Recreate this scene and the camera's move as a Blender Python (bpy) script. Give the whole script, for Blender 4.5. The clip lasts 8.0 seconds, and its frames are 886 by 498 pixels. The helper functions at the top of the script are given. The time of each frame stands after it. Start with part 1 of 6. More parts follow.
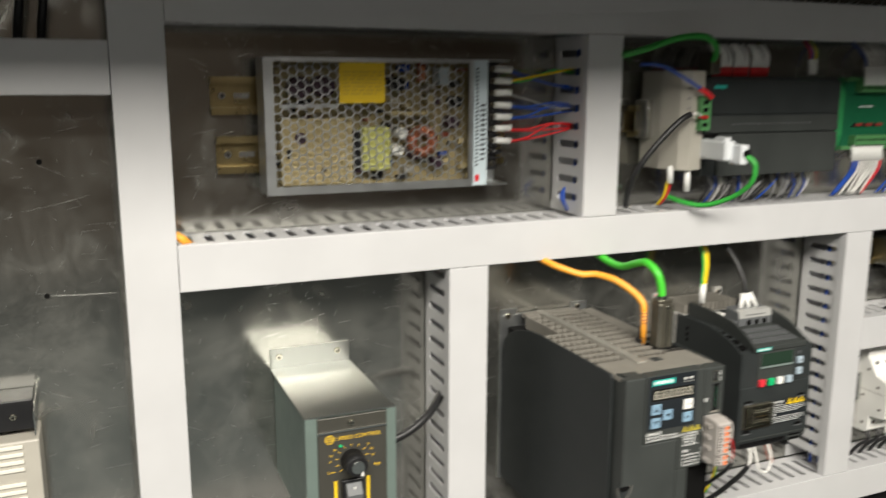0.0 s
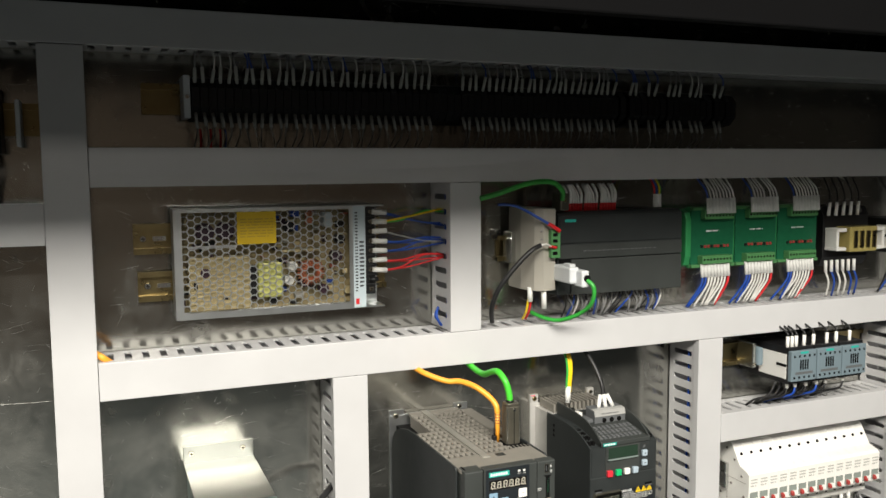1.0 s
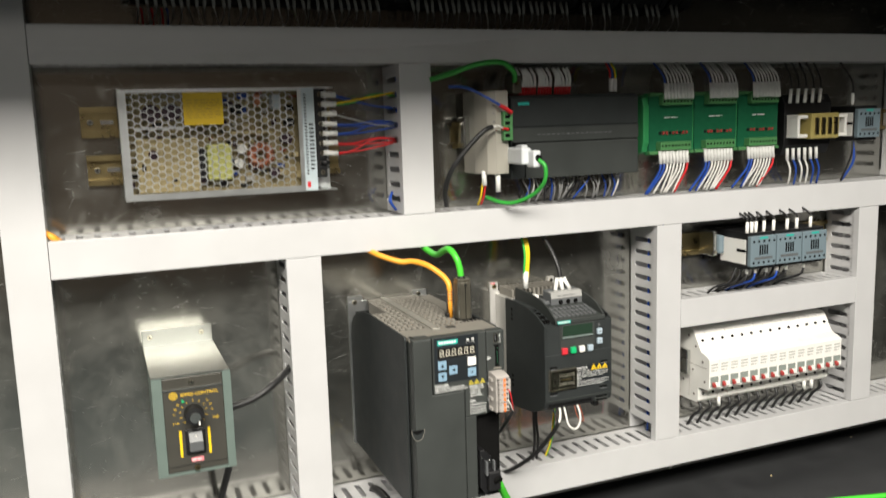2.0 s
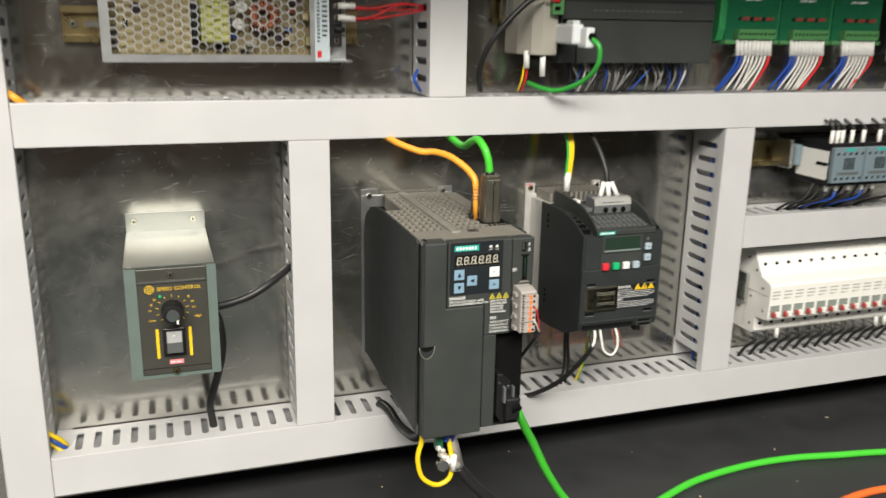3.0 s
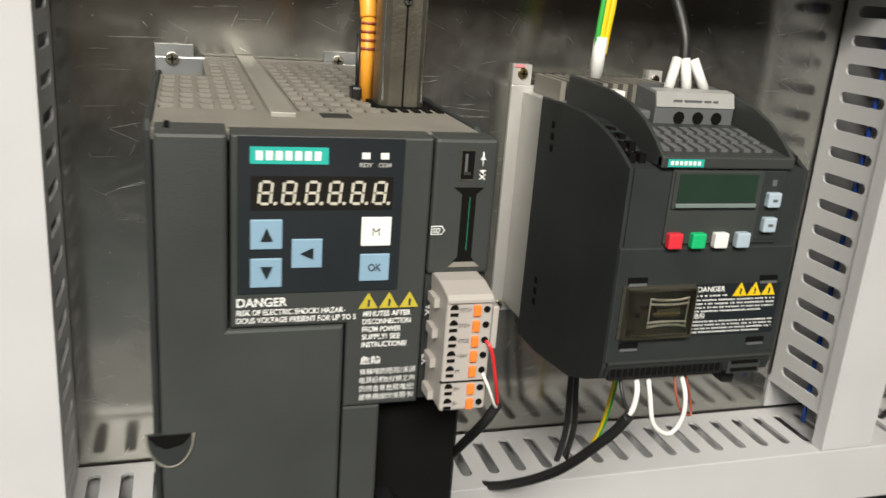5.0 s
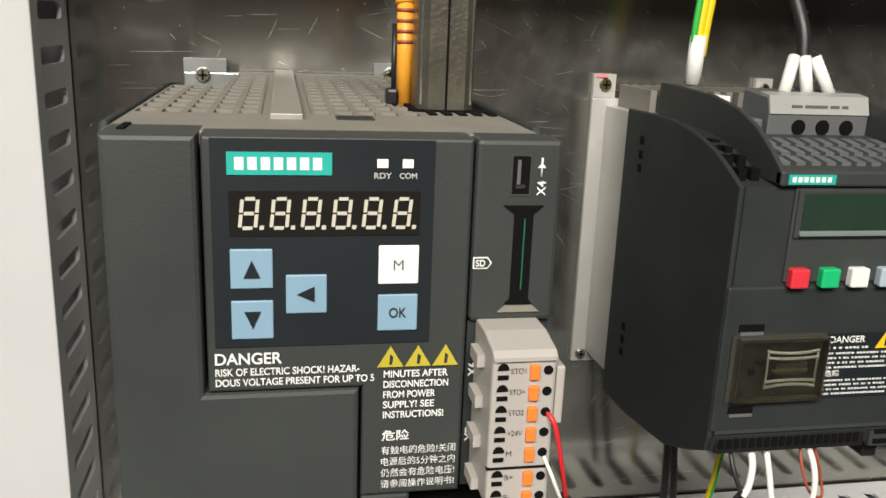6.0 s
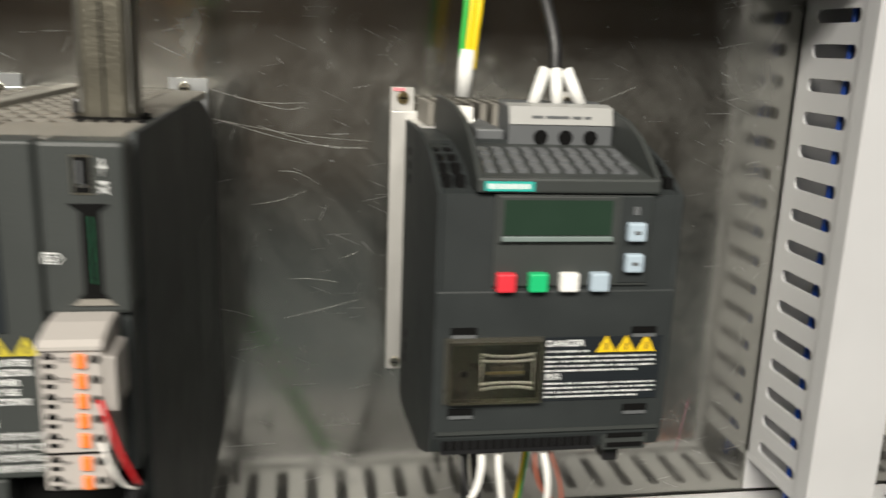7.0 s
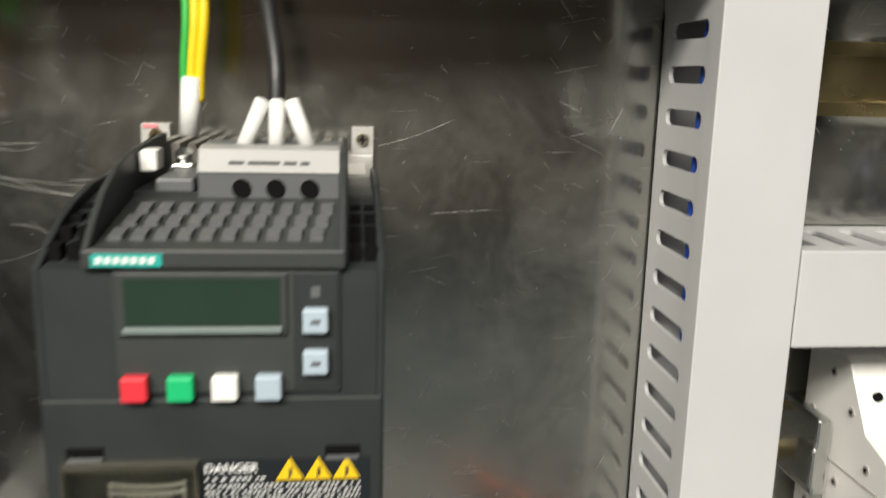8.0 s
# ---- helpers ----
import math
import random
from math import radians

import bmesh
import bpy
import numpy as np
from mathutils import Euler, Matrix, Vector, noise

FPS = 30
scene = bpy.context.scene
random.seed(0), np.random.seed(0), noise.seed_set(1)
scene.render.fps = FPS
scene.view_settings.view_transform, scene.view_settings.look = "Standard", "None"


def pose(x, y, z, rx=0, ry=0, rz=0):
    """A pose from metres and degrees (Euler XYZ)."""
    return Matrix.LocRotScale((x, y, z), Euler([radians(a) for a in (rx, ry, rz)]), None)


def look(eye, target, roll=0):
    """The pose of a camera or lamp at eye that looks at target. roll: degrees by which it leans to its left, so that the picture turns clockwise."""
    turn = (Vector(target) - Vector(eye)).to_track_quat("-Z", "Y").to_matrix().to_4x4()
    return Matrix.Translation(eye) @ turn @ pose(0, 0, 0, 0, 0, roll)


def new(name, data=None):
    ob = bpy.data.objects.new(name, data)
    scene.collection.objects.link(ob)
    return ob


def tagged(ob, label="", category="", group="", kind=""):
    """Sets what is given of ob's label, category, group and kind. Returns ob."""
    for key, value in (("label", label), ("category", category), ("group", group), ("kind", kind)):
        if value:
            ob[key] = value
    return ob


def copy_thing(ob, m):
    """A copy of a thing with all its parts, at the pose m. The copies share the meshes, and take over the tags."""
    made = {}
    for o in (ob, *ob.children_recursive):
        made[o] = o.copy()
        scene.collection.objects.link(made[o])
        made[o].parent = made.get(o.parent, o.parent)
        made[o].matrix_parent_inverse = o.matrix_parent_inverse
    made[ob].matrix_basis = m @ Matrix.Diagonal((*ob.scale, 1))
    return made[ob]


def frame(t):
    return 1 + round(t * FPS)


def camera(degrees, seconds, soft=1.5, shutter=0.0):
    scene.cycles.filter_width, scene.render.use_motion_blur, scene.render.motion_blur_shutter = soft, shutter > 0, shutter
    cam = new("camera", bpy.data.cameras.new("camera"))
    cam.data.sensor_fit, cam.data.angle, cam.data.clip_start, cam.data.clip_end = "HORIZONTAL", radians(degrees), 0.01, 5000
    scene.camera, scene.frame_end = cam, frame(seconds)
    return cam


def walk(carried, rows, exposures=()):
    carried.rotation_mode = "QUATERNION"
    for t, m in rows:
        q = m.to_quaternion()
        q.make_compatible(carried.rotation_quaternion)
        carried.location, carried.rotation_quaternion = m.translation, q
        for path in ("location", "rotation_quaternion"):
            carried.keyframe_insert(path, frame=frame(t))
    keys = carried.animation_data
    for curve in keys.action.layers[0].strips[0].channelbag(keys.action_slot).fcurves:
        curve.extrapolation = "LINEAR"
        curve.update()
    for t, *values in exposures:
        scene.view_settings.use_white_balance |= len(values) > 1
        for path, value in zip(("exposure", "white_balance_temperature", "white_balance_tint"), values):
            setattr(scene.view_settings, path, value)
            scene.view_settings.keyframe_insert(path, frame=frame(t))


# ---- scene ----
cam = camera(55.4, 8.0, shutter=0.45)
PATH = [
    (0, (-0.001, 0.02, 1.475), (0.77, 1.824, 1.084), 0.2),
    (0.5, (0.036, -0.115, 1.511), (0.81, 1.708, 1.232), 0.4),
    (1, (0.07, -0.179, 1.538), (0.827, 1.662, 1.343), -0.4),
    (1.5, (0.085, -0.205, 1.505), (0.836, 1.636, 1.296), -2.0),
    (1.7, (0.094, -0.216, 1.468), (0.86, 1.617, 1.232), -2.6),
    (2.8, (0.181, -0.156, 1.439), (0.825, 1.669, 0.934), 1.5),
    (3, (0.188, -0.101, 1.421), (0.809, 1.726, 0.892), 1.0),
    (3.5, (0.256, 0.066, 1.36), (0.927, 1.862, 0.79), 0.8),
    (4, (0.311, 0.215, 1.315), (1.033, 1.977, 0.703), 3.0),
    (4.2, (0.329, 0.243, 1.306), (1.038, 2.008, 0.687), 3.1),
    (5.3, (0.431, 0.353, 1.267), (0.951, 2.194, 0.683), 4.3),
    (5.5, (0.438, 0.37, 1.261), (0.917, 2.228, 0.697), 3.8),
    (6, (0.439, 0.383, 1.257), (0.811, 2.278, 0.738), 2.3),
    (6.5, (0.47, 0.364, 1.263), (0.816, 2.271, 0.771), 1.4),
    (7, (0.548, 0.353, 1.258), (0.872, 2.269, 0.784), 2.1),
    (7.5, (0.628, 0.373, 1.25), (0.897, 2.298, 0.779), 3.5),
    (8, (0.68, 0.42, 1.26), (0.898, 2.365, 0.847), 1.5),
]
walk(cam, [(t, look(eye, target, roll)) for t, eye, target, roll in PATH],
     [(0, -0.1), (0.5, -0.22), (1, 0.0), (1.5, 0.14), (2.2, 0.0), (3, -0.17), (3.5, -0.03), (4, -0.2), (5.5, -0.2), (6, -0.2), (7, -0.1), (8, -0.08)])

# ---- light: two rows of ceiling tubes in the hall, cut off by the cabinet's lintel ----
world = bpy.data.worlds.new("hall_dim")
scene.world = world
world.use_nodes = True
world.node_tree.nodes["Background"].inputs[0].default_value = (0.80, 0.86, 1.0, 1)
world.node_tree.nodes["Background"].inputs[1].default_value = 0.001
for row_y, power in ((-1.3, 265), (-3.6, 55)):
    lamp = bpy.data.lights.new("ceiling_light_row", "AREA")
    lamp.shape, lamp.size, lamp.size_y = "RECTANGLE", 2.2, 1.0
    lamp.energy, lamp.color = power, (1.0, 0.95, 0.85)
    new("ceiling_light_row", lamp).matrix_world = look((-0.15, row_y, 2.74), (-0.15, row_y + 0.001, 0))


# ---- materials ----
def mat(name, color, rough=0.5, metal=0.0, var=0.12, scale=40.0, bump=0.05, bscale=600.0, rvar=0.12, coat=0.0, dark=None, spec=0.5):
    """A surface with broad and fine variation of colour, gloss and relief."""
    m = bpy.data.materials.new(name)
    m.use_nodes = True
    nt = m.node_tree
    b = nt.nodes["Principled BSDF"]
    tc = nt.nodes.new("ShaderNodeTexCoord")
    n1 = nt.nodes.new("ShaderNodeTexNoise")
    n1.inputs["Scale"].default_value, n1.inputs["Detail"].default_value = scale, 5
    n2 = nt.nodes.new("ShaderNodeTexNoise")
    n2.inputs["Scale"].default_value, n2.inputs["Detail"].default_value = bscale, 2
    nt.links.new(tc.outputs["Object"], n1.inputs["Vector"])
    nt.links.new(tc.outputs["Object"], n2.inputs["Vector"])
    ramp = nt.nodes.new("ShaderNodeMix")
    ramp.data_type = "RGBA"
    lo = dark if dark else tuple(c * (1 - var) for c in color)
    hi = tuple(min(1, c * (1 + var)) for c in color)
    ramp.inputs[6].default_value, ramp.inputs[7].default_value = (*lo, 1), (*hi, 1)
    info = nt.nodes.new("ShaderNodeObjectInfo")
    nt.links.new(n1.outputs["Fac"], ramp.inputs[0])
    nt.links.new(ramp.outputs[2], b.inputs["Base Color"])
    rr = nt.nodes.new("ShaderNodeMapRange")
    rr.inputs["To Min"].default_value, rr.inputs["To Max"].default_value = max(0.02, rough - rvar), min(1, rough + rvar)
    nt.links.new(n1.outputs["Fac"], rr.inputs["Value"])
    nt.links.new(rr.outputs["Result"], b.inputs["Roughness"])
    if bump:
        bp = nt.nodes.new("ShaderNodeBump")
        bp.inputs["Strength"].default_value, bp.inputs["Distance"].default_value = bump, 0.001
        nt.links.new(n2.outputs["Fac"], bp.inputs["Height"])
        nt.links.new(bp.outputs["Normal"], b.inputs["Normal"])
    b.inputs["Metallic"].default_value = metal
    b.inputs["Coat Weight"].default_value = coat
    b.inputs["Specular IOR Level"].default_value = spec
    return m


def plate_steel():
    """Galvanised sheet: cloudy gloss, smudges and fine scratches in three directions."""
    m = mat("galvanised_plate", (0.47, 0.46, 0.42), 0.14, 0.95, 0.25, 9.0, 0.02, 300.0, 0.06, dark=(0.28, 0.285, 0.27))
    nt = m.node_tree
    b = nt.nodes["Principled BSDF"]
    tc = nt.nodes["Texture Coordinate"]
    rough_in = b.inputs["Roughness"].links[0].from_socket
    col_in = b.inputs["Base Color"].links[0].from_socket
    total = None
    for k, (turn, sx, sz, cut) in enumerate(((12, 24, 1300, 0.725), (-24, 26, 1200, 0.725), (63, 40, 1250, 0.735), (2, 22, 1400, 0.72), (-50, 60, 1100, 0.735), (20, 300, 330, 0.745))):
        mp = nt.nodes.new("ShaderNodeMapping")
        mp.inputs["Rotation"].default_value = (0, radians(turn), 0)
        mp2 = nt.nodes.new("ShaderNodeMapping")
        mp2.inputs["Location"].default_value = (k * 3.1, 0, k * 1.7)
        mp2.inputs["Scale"].default_value = (sx, 1, sz)
        nz = nt.nodes.new("ShaderNodeTexNoise")
        nz.inputs["Scale"].default_value, nz.inputs["Detail"].default_value = 1.0, 1.0
        nz.inputs["Distortion"].default_value = 0.25
        st = nt.nodes.new("ShaderNodeMapRange")
        st.inputs["From Min"].default_value, st.inputs["From Max"].default_value = cut, cut + 0.05
        nt.links.new(tc.outputs["Object"], mp.inputs["Vector"])
        nt.links.new(mp.outputs["Vector"], mp2.inputs["Vector"])
        nt.links.new(mp2.outputs["Vector"], nz.inputs["Vector"])
        nt.links.new(nz.outputs["Fac"], st.inputs["Value"])
        if total is None:
            total = st.outputs["Result"]
        else:
            mx = nt.nodes.new("ShaderNodeMath")
            mx.operation = "MAXIMUM"
            nt.links.new(total, mx.inputs[0])
            nt.links.new(st.outputs["Result"], mx.inputs[1])
            total = mx.outputs[0]
    smudge = nt.nodes.new("ShaderNodeTexNoise")
    smudge.inputs["Scale"].default_value, smudge.inputs["Detail"].default_value, smudge.inputs["Distortion"].default_value = 22, 6, 1.2
    nt.links.new(tc.outputs["Object"], smudge.inputs["Vector"])
    sr = nt.nodes.new("ShaderNodeMapRange")
    sr.inputs["From Min"].default_value, sr.inputs["From Max"].default_value = 0.52, 0.78
    sr.inputs["To Max"].default_value = 0.20
    nt.links.new(smudge.outputs["Fac"], sr.inputs["Value"])
    add = nt.nodes.new("ShaderNodeMath")
    add.operation = "ADD"
    nt.links.new(rough_in, add.inputs[0])
    nt.links.new(sr.outputs["Result"], add.inputs[1])
    # a dull film of oxide and dust lies over parts of the zinc
    film = nt.nodes.new("ShaderNodeTexNoise")
    film.inputs["Scale"].default_value, film.inputs["Detail"].default_value, film.inputs["Distortion"].default_value = 11, 12, 0.5
    film.inputs["Roughness"].default_value = 0.76
    nt.links.new(tc.outputs["Object"], film.inputs["Vector"])
    fr = nt.nodes.new("ShaderNodeMapRange")
    fr.inputs["From Min"].default_value, fr.inputs["From Max"].default_value = 0.40, 0.68
    fr.inputs["To Min"].default_value, fr.inputs["To Max"].default_value = 0.96, 0.83
    nt.links.new(film.outputs["Fac"], fr.inputs["Value"])
    nt.links.new(fr.outputs["Result"], b.inputs["Metallic"])
    add2 = nt.nodes.new("ShaderNodeMath")
    add2.operation = "MULTIPLY_ADD"
    add2.inputs[1].default_value = 0.2
    nt.links.new(total, add2.inputs[0])
    nt.links.new(add.outputs[0], add2.inputs[2])
    nt.links.new(add2.outputs[0], b.inputs["Roughness"])
    cm = nt.nodes.new("ShaderNodeMix")
    cm.data_type = "RGBA"
    cm.inputs[7].default_value = (0.55, 0.55, 0.54, 1)
    nt.links.new(total, cm.inputs[0])
    nt.links.new(col_in, cm.inputs[6])
    nt.links.new(cm.outputs[2], b.inputs["Base Color"])
    return m


PLATE = plate_steel()
DUCT = mat("grey_pvc", (0.50, 0.50, 0.51), 0.42, 0, 0.07, 22, 0.04, 900, 0.09)
CHARCOAL = mat("charcoal_plastic", (0.022, 0.0255, 0.026), 0.52, 0, 0.25, 45, 0.09, 1800, 0.12, spec=0.32)
CHARCOAL2 = mat("dark_grey_plastic", (0.036, 0.040, 0.0385), 0.5, 0, 0.32, 20, 0.09, 1800, 0.14, spec=0.35)
PANEL = mat("blue_black_panel", (0.012, 0.015, 0.018), 0.45, 0, 0.15, 30, 0.04, 1500, spec=0.3)
BLACK = mat("black_plastic", (0.008, 0.008, 0.009), 0.42, 0, 0.2, 60, 0.05, 900)
CAVITY = mat("black_cavity", (0.004, 0.004, 0.004), 0.85, 0, 0.2, 60, 0.0, spec=0.1)
RUBBER = mat("black_cable_sheath", (0.014, 0.014, 0.015), 0.45, 0, 0.2, 80, 0.08, 700)
WHITE = mat("white_plastic", (0.76, 0.75, 0.72), 0.4, 0, 0.05, 40, 0.03, 900)
GREYPLUG = mat("warm_grey_plastic", (0.36, 0.335, 0.315), 0.45, 0, 0.06, 30, 0.04, 900)
TOGGLEBAY = mat("grey_green_plastic", (0.22, 0.25, 0.23), 0.45, 0, 0.06, 30, 0.04, 900)
CREAM = mat("cream_plastic", (0.66, 0.64, 0.57), 0.42, 0, 0.06, 30, 0.04, 900)
SLEEVE = mat("white_marker_sleeve", (0.72, 0.72, 0.70), 0.5, 0, 0.1, 200, 0.1, 900)
# greyed to give the terminal strip's sleeves their shade; also grey print and clips
SLEEVEGREY = mat("dimmed_marker_sleeve", (0.42, 0.42, 0.40), 0.5, 0, 0.1, 200, 0.1, 900)
INK = mat("black_print", (0.02, 0.02, 0.025), 0.6, 0, 0.1, 100, 0)
PRINT = mat("white_print", (0.72, 0.73, 0.72), 0.55, 0, 0.06, 200, 0)
TEAL = mat("teal_plate", (0.02, 0.36, 0.31), 0.42, 0, 0.08, 80, 0.02)
BLUEKEY = mat("pale_blue_key", (0.20, 0.32, 0.43), 0.42, 0, 0.06, 60, 0.03)
GREYKEY = mat("pale_grey_key", (0.36, 0.44, 0.51), 0.42, 0, 0.06, 60, 0.03)
REDKEY = mat("red_key", (0.62, 0.03, 0.045), 0.42, 0, 0.06, 60, 0.03)
GREENKEY = mat("green_key", (0.01, 0.42, 0.15), 0.42, 0, 0.06, 60, 0.03)
SEGMENT = mat("unlit_segment", (0.50, 0.475, 0.40), 0.5, 0, 0.05, 100, 0)
DISPLAY = mat("display_glass", (0.012, 0.011, 0.010), 0.2, 0, 0.1, 60, 0)
LCD = mat("green_lcd", (0.018, 0.036, 0.024), 0.2, 0, 0.15, 60, 0)
LCDEDGE = mat("lcd_lower_bevel", (0.16, 0.20, 0.19), 0.35, 0, 0.1, 60, 0)
YELLOW = mat("yellow_sticker", (0.74, 0.50, 0.012), 0.45, 0, 0.06, 60, 0.03)
OCHRE = mat("ochre_print", (0.58, 0.38, 0.03), 0.5, 0, 0.06, 60, 0)
ZINC = mat("zinc_steel", (0.62, 0.63, 0.61), 0.25, 1.0, 0.04, 12, 0.015, 900, 0.03)
ALU = mat("aluminium_sheet", (0.58, 0.60, 0.61), 0.36, 1.0, 0.08, 50, 0.05, 700, 0.08)
BRASS = mat("yellow_chromate", (0.368, 0.296, 0.152), 0.3, 1.0, 0.25, 60, 0.05, 500, 0.1)
NICKEL = mat("nickel_screw", (0.70, 0.66, 0.55), 0.25, 1.0, 0.1, 90, 0.04, 900, 0.06)
GREENSTEEL = mat("grey_green_paint", (0.17, 0.22, 0.20), 0.35, 0.35, 0.1, 60, 0.05, 800)
FACEPLATE = mat("dark_olive_faceplate", (0.055, 0.053, 0.045), 0.4, 0.2, 0.1, 60, 0.04, 900)
PCB = mat("tan_circuit_board", (0.44, 0.36, 0.19), 0.5, 0, 0.35, 160, 0.3, 500)
PCBDARK = mat("brown_board", (0.30, 0.24, 0.12), 0.5, 0, 0.4, 160, 0.3, 500)
XFMR = mat("yellow_tape", (0.60, 0.60, 0.20), 0.4, 0, 0.1, 90, 0.05)
COPPER = mat("copper_winding", (0.72, 0.28, 0.16), 0.35, 0.7, 0.2, 200, 0.3, 900)
PURPLE = mat("dark_capacitor_sleeve", (0.05, 0.025, 0.04), 0.35, 0, 0.1, 90, 0)
PALEBLUE = mat("pale_blue_label", (0.50, 0.58, 0.62), 0.45, 0, 0.05, 60, 0.02)
GREENPCB = mat("green_circuit_board", (0.012, 0.12, 0.055), 0.35, 0, 0.2, 120, 0.08, 500)
GREENCARR = mat("green_carrier", (0.03, 0.26, 0.085), 0.42, 0, 0.1, 60, 0.04)
GREENTERM = mat("pale_green_terminal", (0.079, 0.238, 0.086), 0.42, 0, 0.1, 60, 0.04)
BEIGE = mat("beige_module", (0.38, 0.36, 0.315), 0.45, 0, 0.06, 60, 0.04)
LIGHTPLUG = mat("light_grey_plug", (0.58, 0.60, 0.62), 0.4, 0, 0.06, 60, 0.04)
MIDGREY = mat("mid_grey_plastic", (0.10, 0.105, 0.11), 0.45, 0, 0.1, 60, 0.05)
BLUEGREY = mat("blue_grey_plastic", (0.15, 0.20, 0.23), 0.45, 0, 0.08, 60, 0.04)
AMBER = mat("amber_relay_cover", (0.34, 0.28, 0.10), 0.2, 0, 0.2, 90, 0)
ORANGE = mat("orange_sheath", (0.85, 0.36, 0.035), 0.42, 0, 0.08, 90, 0.05)
ORANGEKEY = mat("orange_release", (0.85, 0.19, 0.03), 0.42, 0, 0.08, 90, 0.03)
GREENCABLE = mat("green_sheath", (0.06, 0.52, 0.035), 0.42, 0, 0.08, 90, 0.05)
DKGREENCABLE = mat("green_data_sheath", (0.03, 0.30, 0.04), 0.42, 0, 0.08, 90, 0.05)
BLUEW = mat("blue_wire", (0.012, 0.06, 0.34), 0.4, 0, 0.1, 90, 0)
REDW = mat("red_wire", (0.60, 0.02, 0.025), 0.4, 0, 0.1, 90, 0)
WHITEW = mat("white_wire", (0.72, 0.71, 0.68), 0.4, 0, 0.1, 90, 0)
GREYW = mat("grey_wire", (0.26, 0.26, 0.26), 0.4, 0, 0.2, 90, 0)
YELLOWW = mat("yellow_wire", (0.78, 0.55, 0.01), 0.4, 0, 0.1, 90, 0)
GREENW = mat("green_wire", (0.04, 0.40, 0.06), 0.4, 0, 0.1, 90, 0)
RUST = mat("brown_red_wire", (0.30, 0.07, 0.035), 0.45, 0, 0.1, 90, 0)
# olive imitates the reflection on the clear cover in front of it
RECESS = mat("recess_olive_sheen", (0.040, 0.039, 0.032), 0.3, 0, 0.15, 80, 0.03)
DUSTY = mat("dusty_dark_plastic", (0.19, 0.178, 0.155), 0.62, 0, 0.25, 60, 0.12, 900)
BRACKET = mat("brushed_zinc_bracket", (0.42, 0.43, 0.41), 0.36, 1.0, 0.05, 12, 0.02, 900, 0.03)
FOIL = mat("crumpled_shield_foil", (0.75, 0.72, 0.68), 0.45, 0.8, 0.15, 300, 0.8, 400)
OLIVE = mat("dulled_yellow_print", (0.42, 0.35, 0.03), 0.5, 0, 0.08, 60, 0)
REDORANGE = mat("red_orange_sheath", (0.80, 0.15, 0.03), 0.42, 0, 0.08, 90, 0.05)
SCRATCH = mat("bare_scratch", (0.36, 0.36, 0.345), 0.5, 1.0, 0.2, 300, 0.2, 900)
STRIP = mat("dusty_metal_strip", (0.29, 0.28, 0.25), 0.5, 0.3, 0.3, 80, 0.1, 600)
PALEGREY = mat("pale_grey_rim", (0.30, 0.30, 0.29), 0.45, 0, 0.15, 60, 0.05)
BRIGHTALU = mat("bright_heat_sink", (0.56, 0.55, 0.53), 0.4, 0.45, 0.12, 50, 0.08, 500)
DULLRED = mat("dull_red_toggle", (0.34, 0.045, 0.04), 0.45, 0, 0.1, 60, 0)
SHELL = mat("metal_hood", (0.16, 0.15, 0.12), 0.34, 0.75, 0.25, 90, 0.2, 600)
MATTE = mat("black_floor_sheet", (0.028, 0.029, 0.031), 0.55, 0, 0.25, 20, 0.18, 900)
HOUSING = mat("black_enclosure", (0.003, 0.003, 0.0033), 0.85, 0, 0.2, 20, 0.05, spec=0.05)
MARKERPINK = mat("faded_pink_ink", (0.34, 0.13, 0.17), 0.5, 0, 0.2, 200, 0)
PINK = mat("pink_sticker", (0.70, 0.22, 0.25), 0.5, 0, 0.1, 90, 0)
ROOMWALL = mat("hall_wall", (0.045, 0.040, 0.034), 0.8, 0, 0.15, 2, 0.05, 60)
ROOMPANEL = mat("brown_hall_panelling", (0.095, 0.070, 0.052), 0.7, 0, 0.2, 2, 0.05, 60)
ROOMFLOOR = mat("hall_floor", (0.046, 0.056, 0.060), 0.6, 0, 0.2, 3, 0.05, 60)
ROOMCEIL = mat("hall_ceiling", (0.07, 0.066, 0.06), 0.9, 0, 0.1, 2, 0.05, 60)


def clear_cover():
    m = bpy.data.materials.new("clear_smoked_cover")
    m.use_nodes = True
    b = m.node_tree.nodes["Principled BSDF"]
    b.inputs["Base Color"].default_value = (0.80, 0.79, 0.73, 1)
    b.inputs["Roughness"].default_value = 0.08
    b.inputs["Transmission Weight"].default_value = 1.0
    b.inputs["IOR"].default_value = 1.3
    return m


CLEAR = clear_cover()

# ---- mesh tools ----
BASE = {}
SHIFT = Vector((0, 0, 0))
FORM = Matrix.Identity(4)


def place_by(x=0.0, y=0.0, z=0.0, form=None):
    """Where the next things stand, against the plan's coordinates, and how they are stretched."""
    SHIFT.xyz = (x, y, z)
    FORM[:] = form or Matrix.Identity(4)


def thing(name, base, label, category, group="", kind=""):
    ob = new(name)
    ob.empty_display_size = 0.01
    ob.location = Vector(base) + SHIFT
    BASE[ob] = Vector(base)
    return tagged(ob, label, category, group, kind)


